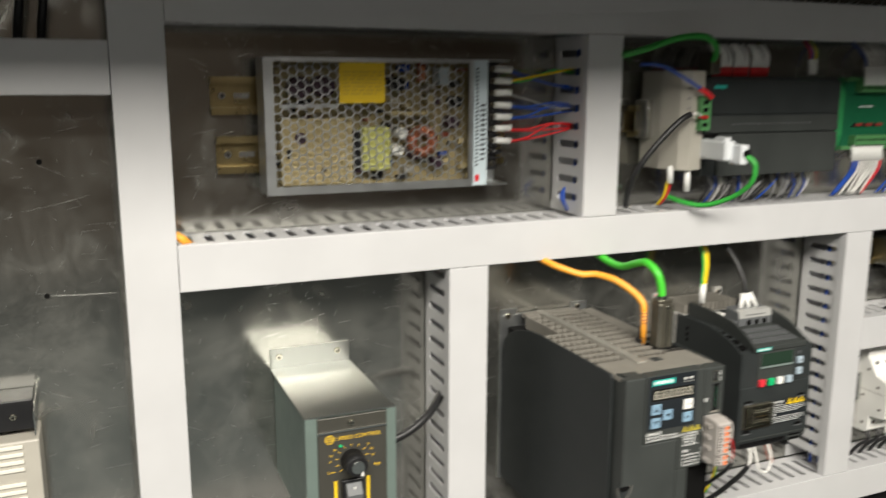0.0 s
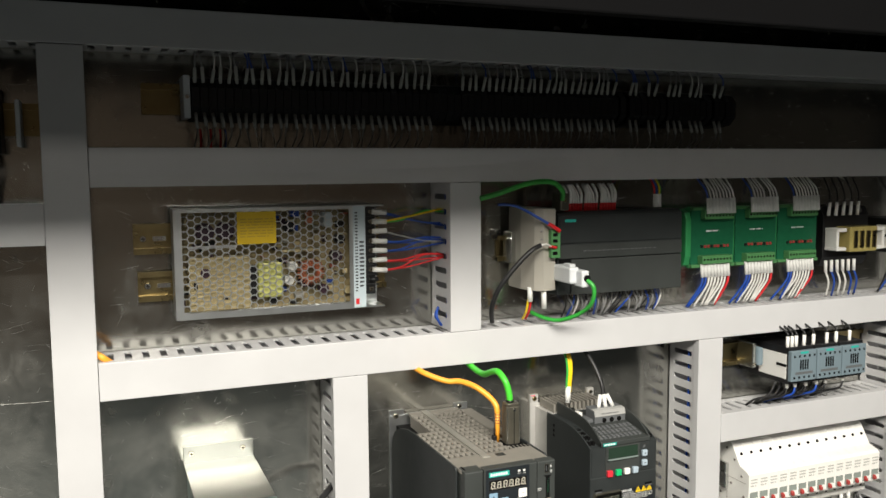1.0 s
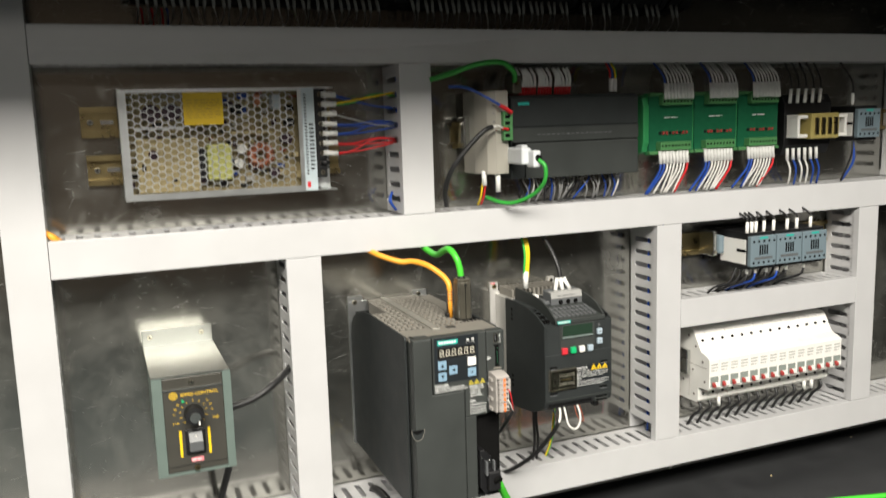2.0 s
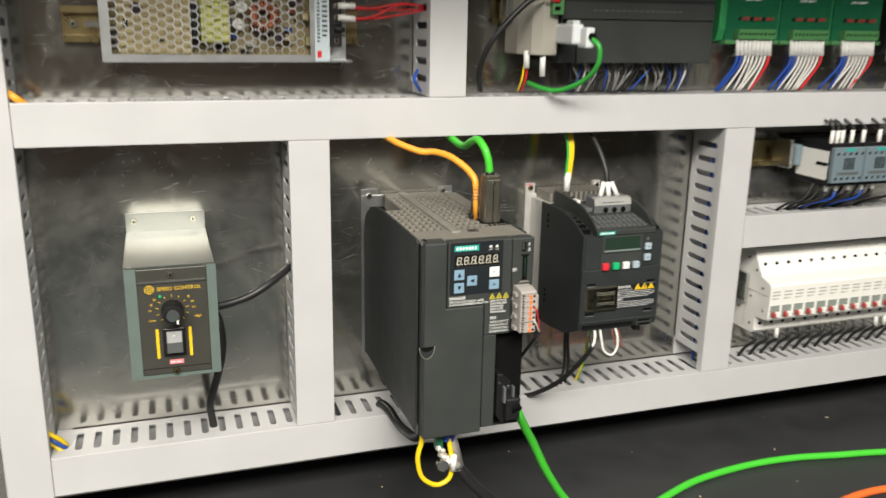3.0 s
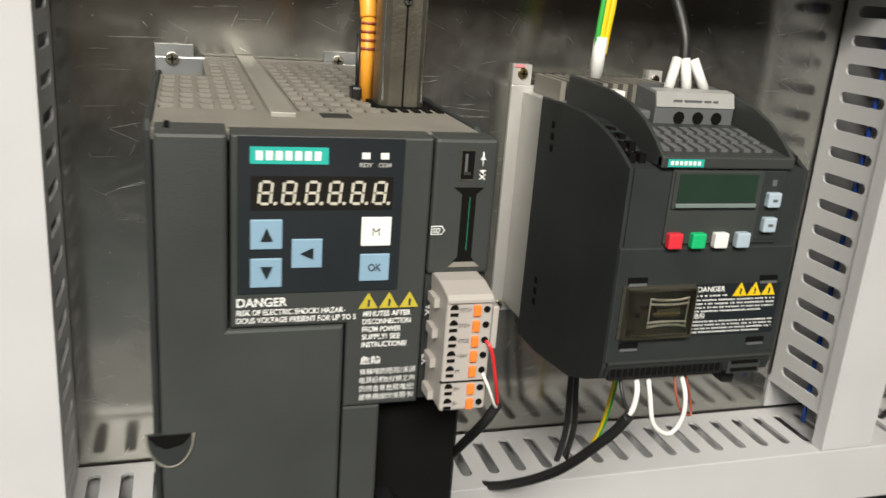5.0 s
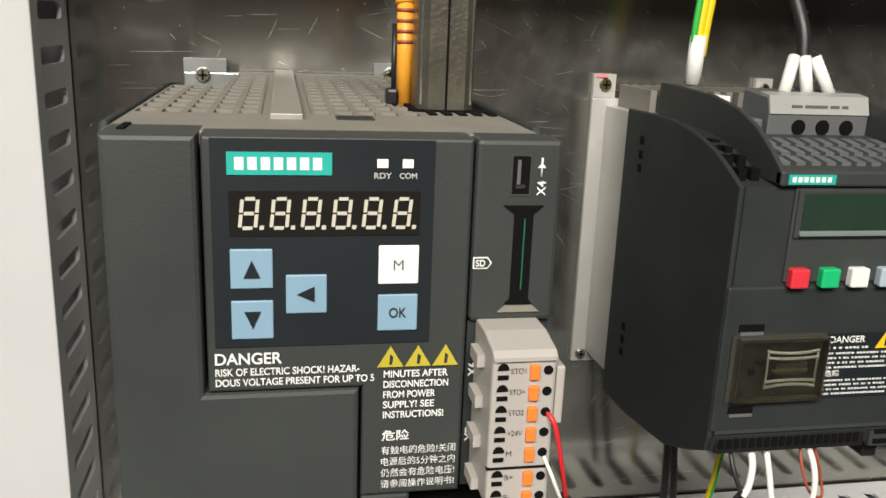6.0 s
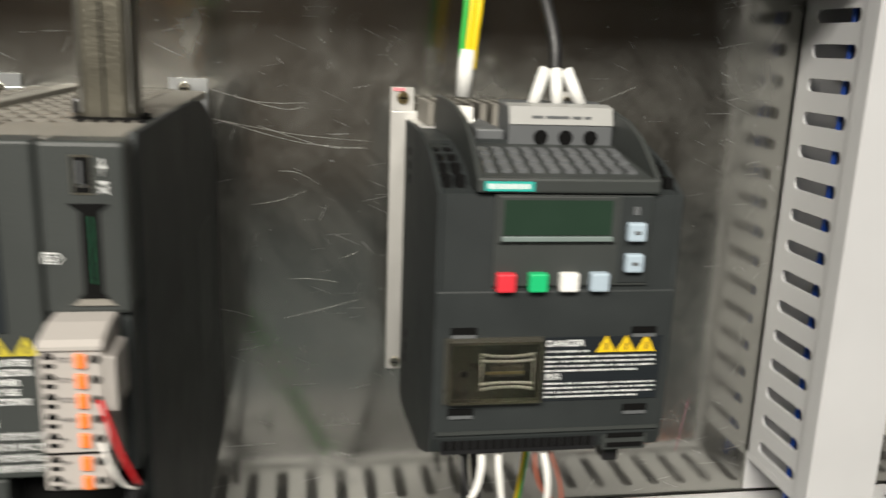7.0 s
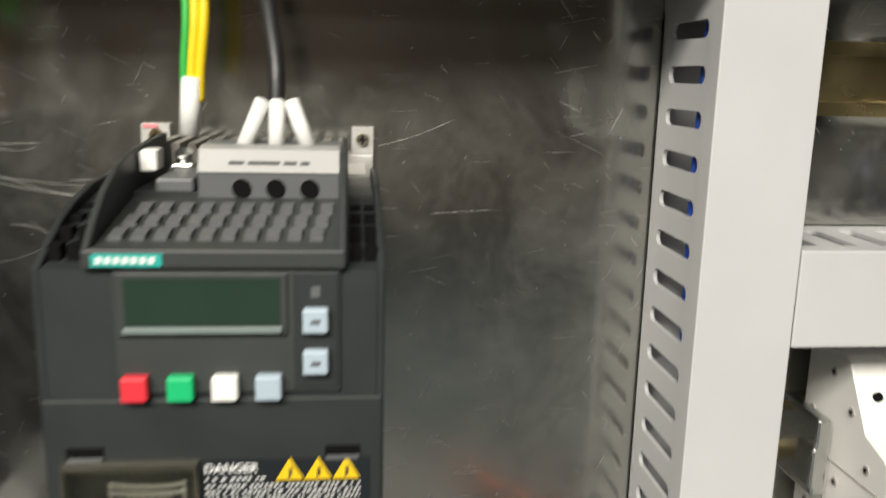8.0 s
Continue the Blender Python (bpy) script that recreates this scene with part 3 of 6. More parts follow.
    bars(0.3415, 0.3465, 1.400, 1.455, 12, fy - 0.0010, lab, INK, seed=5)
    part("red_mark", boxbm(0.3365, 0.3405, fy - 0.001, fy - 0.0008, 1.381, 1.3875), REDW, lab)
    st = part("warning_sticker", boxbm(0.2080, 0.2490, fy - 0.0010, fy - 0.0004, 1.4555, 1.4905), YELLOW, t, "yellow warning sticker with tiny print")
    bars(0.2110, 0.2460, 1.4620, 1.4840, 7, fy - 0.0011, st, OCHRE, seed=7)
    tb = part("terminal_block", boxbm(0.350, 0.362, 0.752, 0.777, 1.391, 1.493, bevel=0.0008), BLACK, t)
    for k in range(9):
        tz = 1.4865 - k * 0.0112
        part("divider", boxbm(0.349, 0.3645, 0.7495, 0.77, tz + 0.0048, tz + 0.0060), BLACK, tb)
        screw(0.3565, 0.752, tz, 0.0030, tb)
    return t


place_by(form=Matrix.Translation((0.144, 0, 0)) @ Matrix.Diagonal((1.0245, 1, 1, 1)) @ Matrix.Translation((-0.1435, 0, 0)))
power_supply()
place_by()


def run(name, pts, r, material, label, category="wire", group="", seg=8, steps=6):
    """A single wire or cable as a thing of its own."""
    bm = tube(bmesh.new(), pts, r, seg, steps)
    return tagged(part(name, bm, material), label, category, group)


def sleeve(x, y, z, dx, dz, r=0.0021, material=None, dy=0.0):
    """A printed ferrule sleeve on a wire's end."""
    bm = cyl(bmesh.new(), (x, y, z), (x + dx, y + dy, z + dz), r, seg=10)
    return tagged(part("wire_marker", bm, material or SLEEVE), "printed white marker sleeve on a wire end", "wire marker", "wire markers")


SUPPLY = ((1.4865, BLUEW, 1.470), (1.4753, GREENW, 1.4835), (1.4641, GREYW, 1.448), (1.4529, BLUEW, 1.452), (1.4417, BLUEW, 1.449), (1.4305, REDW, 1.432), (1.4193, REDW, 1.431))
for k, (tz, m, ez) in enumerate(SUPPLY):
    sleeve(0.364, 0.750, tz, 0.017, -0.0012 + 0.0006 * (k % 3), 0.0030)
    run("supply_wire", [(0.378, 0.750, tz - 0.001), (0.40, 0.752, tz - 0.002 + (ez - tz) * 0.3), (0.43, 0.757, ez + 0.002), (0.458, 0.763, ez)], 0.0010, m, "thin insulated supply wire entering the duct slot", group="supply wires")
    if m is BLUEW or m is REDW:
        run("supply_wire", [(0.378, 0.751, tz - 0.0025), (0.41, 0.756, tz - 0.004 + (ez - tz) * 0.4), (0.458, 0.763, ez - 0.003)], 0.0009, m, "thin insulated supply wire entering the duct slot", group="supply wires")
run("supply_wire", [(0.378, 0.749, 1.475), (0.41, 0.751, 1.480), (0.458, 0.763, 1.4875)], 0.0012, YELLOWW, "thin yellow wire entering the duct slot", group="supply wires")
sleeve(0.360, 0.750, 1.4081, 0.010, 0.0, 0.0026, BLACK)
for k, m in enumerate((BLUEW, BLUEW, WHITEW)):
    run("loose_wire", [(0.449 - 0.002 * k, 0.760, 1.368 - 0.004 * k), (0.444, 0.752 + 0.004 * k, 1.358), (0.452, 0.757, 1.346)], 0.0016, m, "short wire bulging out of a duct slot", group="loose wires")


# ---- terminal strip ----
din_rail(0.120, 0.90, 1.612, label="yellow-chromated mounting rail under the terminal strip")
end_clamp = thing("end_clamp", (0.163, P - 0.008, 1.612), "grey end clamp on the terminal rail", "clamp")
part("clamp_body", boxbm(0.1595, 0.1665, 0.746, P - 0.008, 1.590, 1.6345, bevel=0.001), LIGHTPLUG, end_clamp)
part("clamp_screw", cyl(bmesh.new(), (0.163, 0.746, 1.612), (0.163, 0.7445, 1.612), 0.0022, seg=10), ZINC, end_clamp)


def terminal(x, seed, wired=True):
    t = thing("terminal", (x, P - 0.008, 1.612), "dark feed-through terminal with sleeved wires above and below" if wired else "dark empty feed-through terminal on the rail", "terminal", "terminal strip")
    pts = [(P - 0.009, 1.588), (P - 0.009, 1.636), (0.757, 1.632), (0.747, 1.622), (0.747, 1.602), (0.757, 1.592)]
    part("body", prism(bmesh.new(), pts, x - 0.0040, x + 0.0040, "x"), BLACK, t)
    part("clamp_screw", cyl(bmesh.new(), (x, 0.7505, 1.6205), (x, 0.749, 1.6222), 0.0016, seg=8), BRASS, t)
    part("clamp_screw", cyl(bmesh.new(), (x, 0.7505, 1.6035), (x, 0.749, 1.6018), 0.0016, seg=8), BRASS, t)
    rnd = random.Random(seed)
    for s in (1, -1) if wired else ():
        lean, reach, bow = rnd.uniform(-0.0022, 0.0022), rnd.uniform(0.029, 0.0335), rnd.uniform(-0.005, 0.005)
        m = rnd.choice((GREYW, GREYW, GREYW, WHITEW, BLUEW if s > 0 else GREYW))
        # the top bay's dimness is partly put into the sleeve colour
        part("marker", cyl(bmesh.new(), (x, 0.754, 1.612 + s * 0.015), (x + lean, 0.749, 1.612 + s * reach), 0.0019, seg=8), SLEEVEGREY, t)
        part("lead", tube(bmesh.new(), [(x + lean, 0.749, 1.612 + s * reach), (x + lean + bow * 0.5, 0.750, 1.612 + s * 0.041), (x + bow, 0.758, 1.612 + s * 0.050), (x + bow * 1.2, 0.772, 1.612 + s * 0.057)], 0.0008, 5, 3), m, t)
    return t


kinds = [terminal(0.172 + 0.0088 * k, 50 + k) for k in range(9)]
empty_terminal = terminal(0.4446, 0, wired=False)
spots = [0.172 + 0.0088 * k for k in range(9, 31)] + [0.480 + 0.0088 * k for k in range(25)] + [0.717, 0.726, 0.746, 0.755, 0.777, 0.786, 0.795, 0.812, 0.821, 0.830, 0.853, 0.862]
pick = random.Random(12)
for sx in spots:
    copy_thing(pick.choice(kinds), Matrix.Translation((sx, P - 0.008, 1.612)))
for sx in (0.4534, 0.4622, 0.4710, 0.7030, 0.7360, 0.7650, 0.8035, 0.8400, 0.8720, 0.8808):
    copy_thing(empty_terminal, Matrix.Translation((sx, P - 0.008, 1.612)))
for k, sx in enumerate((0.1755, 0.186, 0.196, 0.201)):
    run("red_lead" if k < 3 else "blue_lead", [(sx, 0.749, 1.579), (sx + 0.001, 0.752, 1.570), (sx + 0.002, 0.766, 1.557)], 0.0012, REDW if k < 3 else BLUEW, "insulated lead under the terminal strip", group="terminal leads")

# left bay: terminals with yellow plugs, black cables
din_rail(-0.30, 0.0232, 1.588, label="mounting rail in the neighbouring bay")
lclamp = thing("end_clamp", (0.006, P - 0.008, 1.588), "grey end clamp on the terminal rail", "clamp")
part("clamp_body", boxbm(0.001, 0.0055, 0.750, P - 0.008, 1.560, 1.606, bevel=0.001), LIGHTPLUG, lclamp)
for k in range(5):
    bx0 = -0.012 - 0.0165 * k
    t = thing("relay_terminal", (bx0, P - 0.008, 1.585), "black terminal with yellow round sockets", "terminal", "relay terminals")
    part("body", boxbm(bx0 - 0.0155, bx0, 0.745, P - 0.008, 1.553, 1.618, bevel=0.0015), BLACK, t)
    for s in (1.601, 1.573):
        part("socket", boxbm(bx0 - 0.0135, bx0 - 0.002, 0.7435, 0.7452, s - 0.007, s + 0.007, bevel=0.0006), YELLOW, t)
        part("socket_hole", cyl(bmesh.new(), (bx0 - 0.0078, 0.7434, s), (bx0 - 0.0078, 0.7428, s), 0.0035, seg=12), CAVITY, t)
for cx in (-0.037, -0.0205):
    sleeve(cx - 0.001, 0.752, 1.558, 0.0005, -0.014, 0.0034)
    run("black_cable", [(cx - 0.001, 0.754, 1.555), (cx + 0.001, 0.752, 1.535), (cx - 0.002, 0.756, 1.515), (cx - 0.004, 0.764, 1.490)], 0.0032, RUBBER, "black cable dropping into the duct", "cable", "black cables")


def drive_unit():
    """The louvred case at the foot of the left bay."""
    t = thing("louvred_power_unit", (-0.11, P, 1.15), "beige steel power unit with a louvred grille on the plate", "power unit")
    part("case", boxbm(-0.17, -0.0545, 0.748, P - 0.0004, 1.10, 1.209, bevel=0.0015), BEIGE, t)
    for k in range(11):
        z = 1.205 - 0.0065 * k
        if k == 4:
            continue
        part("louvre", boxbm(-0.13, -0.067, 0.7462, 0.7482, z - 0.002, z + 0.001, bevel=0.0004), CREAM, t)
    part("terminal_cover", boxbm(-0.165, -0.0575, 0.760, P - 0.0006, 1.214, 1.240, bevel=0.001), BLACK, t)
    part("rim", boxbm(-0.0575, -0.0565, 0.750, P - 0.0006, 1.212, 1.233), ZINC, t)
    screw(-0.073, 0.760, 1.226, 0.003, t)
    screw(-0.062, 0.748, 1.128, 0.0032, t)
    return t


place_by(0.004, 0, -0.024)
drive_unit()


# ---- controller with its interface module ----
place_by(0.0005, 0, 0.001)
din_rail(0.541, 1.30, 1.432, label="yellow-chromated mounting rail under the controller row")
imod = thing("interface_module", (0.56, P - 0.008, 1.385), "beige interface module with dark cable on a rail", "module")
part("housing", prism(bmesh.new(), [(0.555, P - 0.012), (0.589, P - 0.012), (0.589, 0.722), (0.570, 0.717), (0.562, 0.726), (0.555, 0.748)], 1.384, 1.485, "z", bevel=0.001), BEIGE, imod)
part("green_plug", boxbm(0.578, 0.5905, 0.712, 0.7225, 1.425, 1.460, bevel=0.0008), GREENTERM, imod, "green screw plug")
for k in range(4):
    part("plug_opening", boxbm(0.580, 0.586, 0.7112, 0.7121, 1.429 + k * 0.0075, 1.433 + k * 0.0075), CAVITY, imod)
part("rail_clip", boxbm(0.548, 0.5555, 0.762, P - 0.009, 1.415, 1.455, bevel=0.0012), ZINC, imod, "zinc rail clip")
part("clip_bar", boxbm(0.5445, 0.5485, 0.756, 0.768, 1.422, 1.448, bevel=0.0015), ZINC, imod)
for k in range(3):
    part("indicator", cyl(bmesh.new(), (0.5680, 0.7205, 1.468 - 0.01 * k), (0.5680, 0.7172, 1.468 - 0.01 * k), 0.0011, seg=8), GREYW, imod)

place_by(0.003, 0, 0.002)
plc = thing("logic_controller", (0.69, P - 0.008, 1.38), "charcoal programmable controller with hinged covers on a rail", "controller")
part("body", prism(bmesh.new(), [(P - 0.01, 1.375), (P - 0.01, 1.478), (0.735, 1.4785), (0.728, 1.474), (0.728, 1.4225), (0.730, 1.421), (0.730, 1.375)], 0.594, 0.781, "x", bevel=0.0008), CHARCOAL, plc)
part("upper_cover", boxbm(0.5955, 0.7800, 0.7268, 0.7295, 1.4395, 1.4735, bevel=0.0008), CHARCOAL, plc)
part("lower_cover", boxbm(0.6125, 0.7800, 0.7262, 0.7300, 1.3745, 1.4190, bevel=0.001), CHARCOAL2, plc, "dark grey hinged lower cover")
part("vent_step", boxbm(0.5945, 0.781, 0.7275, 0.7300, 1.4205, 1.4375), CHARCOAL2, plc)
part("logo_plate", boxbm(0.603, 0.6185, 0.7264, 0.7269, 1.4660, 1.4695), TEAL, plc, "small teal maker's plate")
part("socket_recess", boxbm(0.596, 0.612, 0.7278, 0.7302, 1.398, 1.419), CAVITY, plc)
for k in range(16):
    part("status_window", boxbm(0.63 + 0.007 * k, 0.634 + 0.007 * k, 0.7270, 0.7276, 1.4285, 1.4297), MIDGREY, plc)

place_by(0.0, 0.0, 0.003)
plug = thing("data_plug", (0.585, 0.70, 1.40), "light grey angled data plug with green cable", "plug")
part("plug_body", boxbm(0.588, 0.6010, 0.684, 0.727, 1.394, 1.414, bevel=0.0025), LIGHTPLUG, plug)
part("plug_nose", boxbm(0.5965, 0.6065, 0.671, 0.690, 1.391, 1.411, bevel=0.002), LIGHTPLUG, plug)
part("latch", boxbm(0.590, 0.598, 0.688, 0.704, 1.4135, 1.4175, bevel=0.001), LIGHTPLUG, plug)
part("gland", cyl(bmesh.new(), (0.603, 0.6755, 1.402), (0.603, 0.6695, 1.402), 0.0042, seg=14), CAVITY, plug)
run("green_data_cable", [(0.603, 0.672, 1.400), (0.608, 0.664, 1.392), (0.609, 0.668, 1.374), (0.604, 0.686, 1.358), (0.590, 0.708, 1.347), (0.578, 0.726, 1.347), (0.570, 0.748, 1.352)], 0.0026, DKGREENCABLE, "green data cable looping from the plug into the duct", "cable", seg=12)
run("green_data_cable", [(0.488, 0.722, 1.497), (0.51, 0.716, 1.503), (0.545, 0.710, 1.514), (0.575, 0.708, 1.5155), (0.594, 0.714, 1.505), (0.600, 0.724, 1.494)], 0.0032, DKGREENCABLE, "green data cable arching over the interface module", "cable", seg=12)
hood = thing("metal_hood_plug", (0.606, 0.735, 1.48), "nickel-coloured plug hood on the controller's top", "plug")
part("hood", boxbm(0.597, 0.610, 0.723, 0.745, 1.4795, 1.501, bevel=0.002), SHELL, hood)
screw(0.6035, 0.723, 1.492, 0.0022, hood, BRASS)
run("blue_wire", [(0.515, 0.730, 1.489), (0.535, 0.722, 1.487), (0.560, 0.712, 1.473), (0.578, 0.708, 1.462)], 0.0017, BLUEW, "blue wire bridging to the green plug")
run("red_end_sleeve", [(0.572, 0.709, 1.4655), (0.580, 0.7085, 1.461), (0.588, 0.709, 1.456)], 0.0026, REDW, "red end sleeve on a bridging wire", "wire marker")
run("red_end_sleeve", [(0.574, 0.7095, 1.438), (0.580, 0.7095, 1.437), (0.584, 0.710, 1.436)], 0.0017, REDW, "red end sleeve on a shielded wire", "wire marker")
run("black_module_cable", [(0.560, 0.706, 1.440), (0.546, 0.704, 1.434), (0.527, 0.708, 1.415), (0.510, 0.716, 1.390), (0.506, 0.728, 1.365), (0.513, 0.742, 1.345)], 0.0030, RUBBER, "black cable hanging from the module into the duct", "cable", seg=12)
run("white_core", [(0.560, 0.706, 1.440), (0.568, 0.706, 1.441), (0.576, 0.709, 1.438)], 0.0012, WHITEW, "thin white insulated wire core")
for sx, m in ((0.559, YELLOWW), (0.563, REDW)):
    run("module_lead", [(sx, 0.735, 1.37), (sx, 0.740, 1.355), (sx + 0.001, 0.752, 1.343)], 0.0013, m, "thin lead under the interface module", group="module leads")
sleeve(0.561, 0.734, 1.386, 0.0003, -0.018, 0.0032)
sleeve(0.575, 0.724, 1.384, 0.0003, -0.024, 0.0031)
for k in range(17):
    sx = 0.617 + 0.0041 * k + (0.002 if k > 5 else 0) + (0.003 if k > 10 else 0)
    lean = 0.0016 * math.sin(k * 1.3)
    run("red_ferrule", [(sx, 0.742, 1.478), (sx, 0.741, 1.4875)], 0.0018, REDW, "red ferrule in the controller's upper terminal", "ferrule", "ferrules", seg=7)
    run("controller_marker", [(sx, 0.741, 1.4875), (sx + lean, 0.742, 1.500), (sx + lean * 2 - 0.001, 0.752, 1.511)], 0.0018, SLEEVE, "white marker sleeve over the controller", "wire marker", "controller markers", seg=7, steps=3)
sleeve(0.751, 0.742, 1.480, 0, 0.017, 0.0030)
sleeve(0.757, 0.742, 1.480, 0, 0.017, 0.0030)
for sx, m in ((0.7495, REDW), (0.753, BLUEW), (0.7575, YELLOWW), (0.7585, GREENW)):
    run("controller_lead", [(sx, 0.742, 1.497), (sx, 0.744, 1.508), (sx + 0.001, 0.760, 1.523)], 0.0012, m, "thin lead from the controller up into the duct", group="controller leads")
rnd = random.Random(9)
for k in range(26):
    sx = 0.618 + 0.0058 * k
    m = rnd.choice((GREYW, GREYW, WHITEW, RUBBER, BLUEW, GREYW, REDW if k in (0, 1, 24) else GREYW))
    ex = sx + rnd.uniform(-0.016, 0.012)
    run("controller_wire", [(sx, 0.752, 1.378), (sx + rnd.uniform(-0.003, 0.003), 0.744, 1.369), ((sx + ex) / 2, 0.745, 1.357), (ex, 0.757, 1.341)], 0.0012, m, "thin wire from the controller down into the duct", group="controller wires", seg=6, steps=4)


# ---- green breakout boards ----
def breakout(x0, x1):
    t = thing("breakout_board", (x0, P - 0.008, 1.395), "green terminal breakout board in a rail carrier", "circuit module", "breakout boards")
    part("carrier", prism(bmesh.new(), [(P - 0.009, 1.402), (P - 0.009, 1.472), (0.758, 1.479), (0.754, 1.479), (0.754, 1.395), (0.758, 1.395)], x0, x1, "x", bevel=0.0006), GREENCARR, t)
    part("board", boxbm(x0 + 0.001, x1 - 0.001, 0.7515, 0.7538, 1.398, 1.476), GREENPCB, t, "dark green circuit board")
    lo, hi = x0 + 0.017, x1 - 0.008
    up = part("upper_connector", boxbm(lo, hi, 0.742, 0.7514, 1.462, 1.4765, bevel=0.0008), GREENTERM, t, "pale green plug-in terminal row")
    dn = part("lower_connector", boxbm(lo - 0.004, hi - 0.003, 0.740, 0.7514, 1.401, 1.4125, bevel=0.0008), GREENTERM, t, "pale green plug-in terminal row")
    for rz in (1.3955, 1.4745):
        part("carrier_rim", boxbm(x0 + 0.0004, x1 - 0.0004, 0.7475, 0.7545, rz, rz + 0.0045, bevel=0.0008), GREENTERM, t)
    n = 9
    for k in range(n):
        ux = lo + (hi - lo) * (k + 0.5) / n
        part("clamp_opening", boxbm(ux - 0.0013, ux + 0.0013, 0.7415, 0.7421, 1.4655, 1.4685), CAVITY, up)
        part("clamp_opening", boxbm(ux - 0.0053, ux - 0.0027, 0.7395, 0.7401, 1.4060, 1.4085), CAVITY, dn)
        part("component", boxbm(ux - 0.0022, ux + 0.0012, 0.7498, 0.7516, 1.4225, 1.4262), DULLRED if k % 3 else BLACK, t)
    bars(x0 + 0.026, x1 - 0.022, 1.4435, 1.4475, 1, 0.7509, t, PRINT, seed=int(x0 * 1000))
    return t


place_by(0, 0.002, 0.0015)
CARR = ((0.8180, 0.8930), (0.8945, 0.9695), (0.9710, 1.0460))
for x0, x1 in CARR:
    breakout(x0, x1)
endcap = thing("carrier_end", (0.810, P - 0.008, 1.395), "green end bracket of the breakout carriers", "bracket")
part("bracket", prism(bmesh.new(), [(P - 0.009, 1.405), (P - 0.009, 1.468), (0.765, 1.476), (0.752, 1.472), (0.748, 1.460), (0.748, 1.412), (0.752, 1.400), (0.765, 1.396)], 0.8080, 0.8172, "x", bevel=0.0012), GREENCARR, endcap)
for c, (x0, x1) in enumerate(CARR):
    lo, hi = x0 + 0.017, x1 - 0.008
    for k in range(9):
        ux = lo + (hi - lo) * (k + 0.5) / 9
        sleeve(ux, 0.7390, 1.4700, 0.0, 0.021, 0.0022, SLEEVE, dy=0.002)
        m = BLUEW if k == 0 else WHITEW
        if k % 9 != 5 or c != 1:
            run("board_wire", [(ux, 0.7410, 1.490), (ux - 0.002, 0.744, 1.503), (ux - 0.008 + 0.006 * rnd.random(), 0.760, 1.521)], 0.0012, m, "thin wire from the breakout board up into the duct", group="board wires", seg=6, steps=4)
        dx = ux - 0.004
        sleeve(dx, 0.7455, 1.4015, 0.0, -0.019, 0.0025, SLEEVE, dy=-0.002)
        m = BLUEW if k in (0, 1) else REDW if k == 8 else WHITEW
        ex = dx - 0.004 - 0.014 * rnd.random() + (0.0 if k else -0.008)
        run("board_wire", [(dx, 0.7435, 1.383), (dx - 0.003, 0.744, 1.370), (ex, 0.757, 1.341)], 0.0014 if k not in (0, 1, 8) else 0.0017, m, "thin wire from the breakout board down into the duct", group="board wires", seg=6, steps=4)


# ---- relays beside the boards ----
place_by()


def plug_in_relay():
    t = thing("plug_in_relay", (1.055, P - 0.008, 1.385), "wide amber plug-in relay in a black socket with white clips", "relay")
    part("socket", prism(bmesh.new(), [(P - 0.009, 1.386), (P - 0.009, 1.474), (0.762, 1.474), (0.755, 1.462), (0.755, 1.400), (0.762, 1.386)], 1.060, 1.150, "x", bevel=0.0008), BLACK, t)
    part("relay_cover", boxbm(1.0850, 1.1390, 0.728, 0.7550, 1.4090, 1.4460, bevel=0.0018), AMBER, t, "amber translucent relay cover")
    for k in range(4):
        cx = 1.0915 + 0.0122 * k
        part("contact_stack", boxbm(cx, cx + 0.0075, 0.7266, 0.7282, 1.4150, 1.4400, bevel=0.0005), BRASS, t, "brass contact behind the cover")
        part("contact_gap", boxbm(cx + 0.0030, cx + 0.0044, 0.7262, 0.7268, 1.4160, 1.4390), CAVITY, t)
    for bx in (1.0640, 1.1410):
        arm = boxbm(bx, bx + 0.0190, 0.7320, 0.7560, 1.4385, 1.4440, bevel=0.0012)
        box(arm, bx, bx + 0.0190, 0.7320, 0.7560, 1.4110, 1.4160, bevel=0.0012)
        edge = bx if bx < 1.1 else bx + 0.0140
        box(arm, edge, edge + 0.0050, 0.7330, 0.7550, 1.4155, 1.4390, bevel=0.0012)
        part("retaining_clip", arm, WHITE, t, "white C-shaped retaining clip")
    for k in range(5):
        part("clamp_screw", cyl(bmesh.new(), (1.0690 + 0.0160 * k, 0.7560, 1.4680), (1.0690 + 0.0160 * k, 0.7545, 1.4680), 0.0026, seg=10), ZINC, t)
    return t


plug_in_relay()
for k in range(5):
    sx = 1.0620 + 0.0142 * k
    sleeve(sx, 0.748, 1.4620, 0.0020, 0.0200, 0.0025)
    run("relay_wire", [(sx + 0.002, 0.748, 1.482), (sx + 0.004, 0.752, 1.498), (sx + 0.006, 0.768, 1.522)], 0.0013, RUBBER, "black wire from the relay up into the duct", group="relay wires", seg=6, steps=4)
for k in range(6):
    sx = 1.0600 + 0.0112 * k
    sleeve(sx, 0.748, 1.3960, 0.0005, -0.0170, 0.0024)
    run("relay_wire", [(sx, 0.748, 1.380), (sx + 0.005, 0.746, 1.364), (sx + 0.013, 0.758, 1.341)], 0.0015, BLUEW if k in (1, 4, 5) else WHITEW, "thin wire from the relay down into the duct", group="relay wires", seg=6, steps=4)


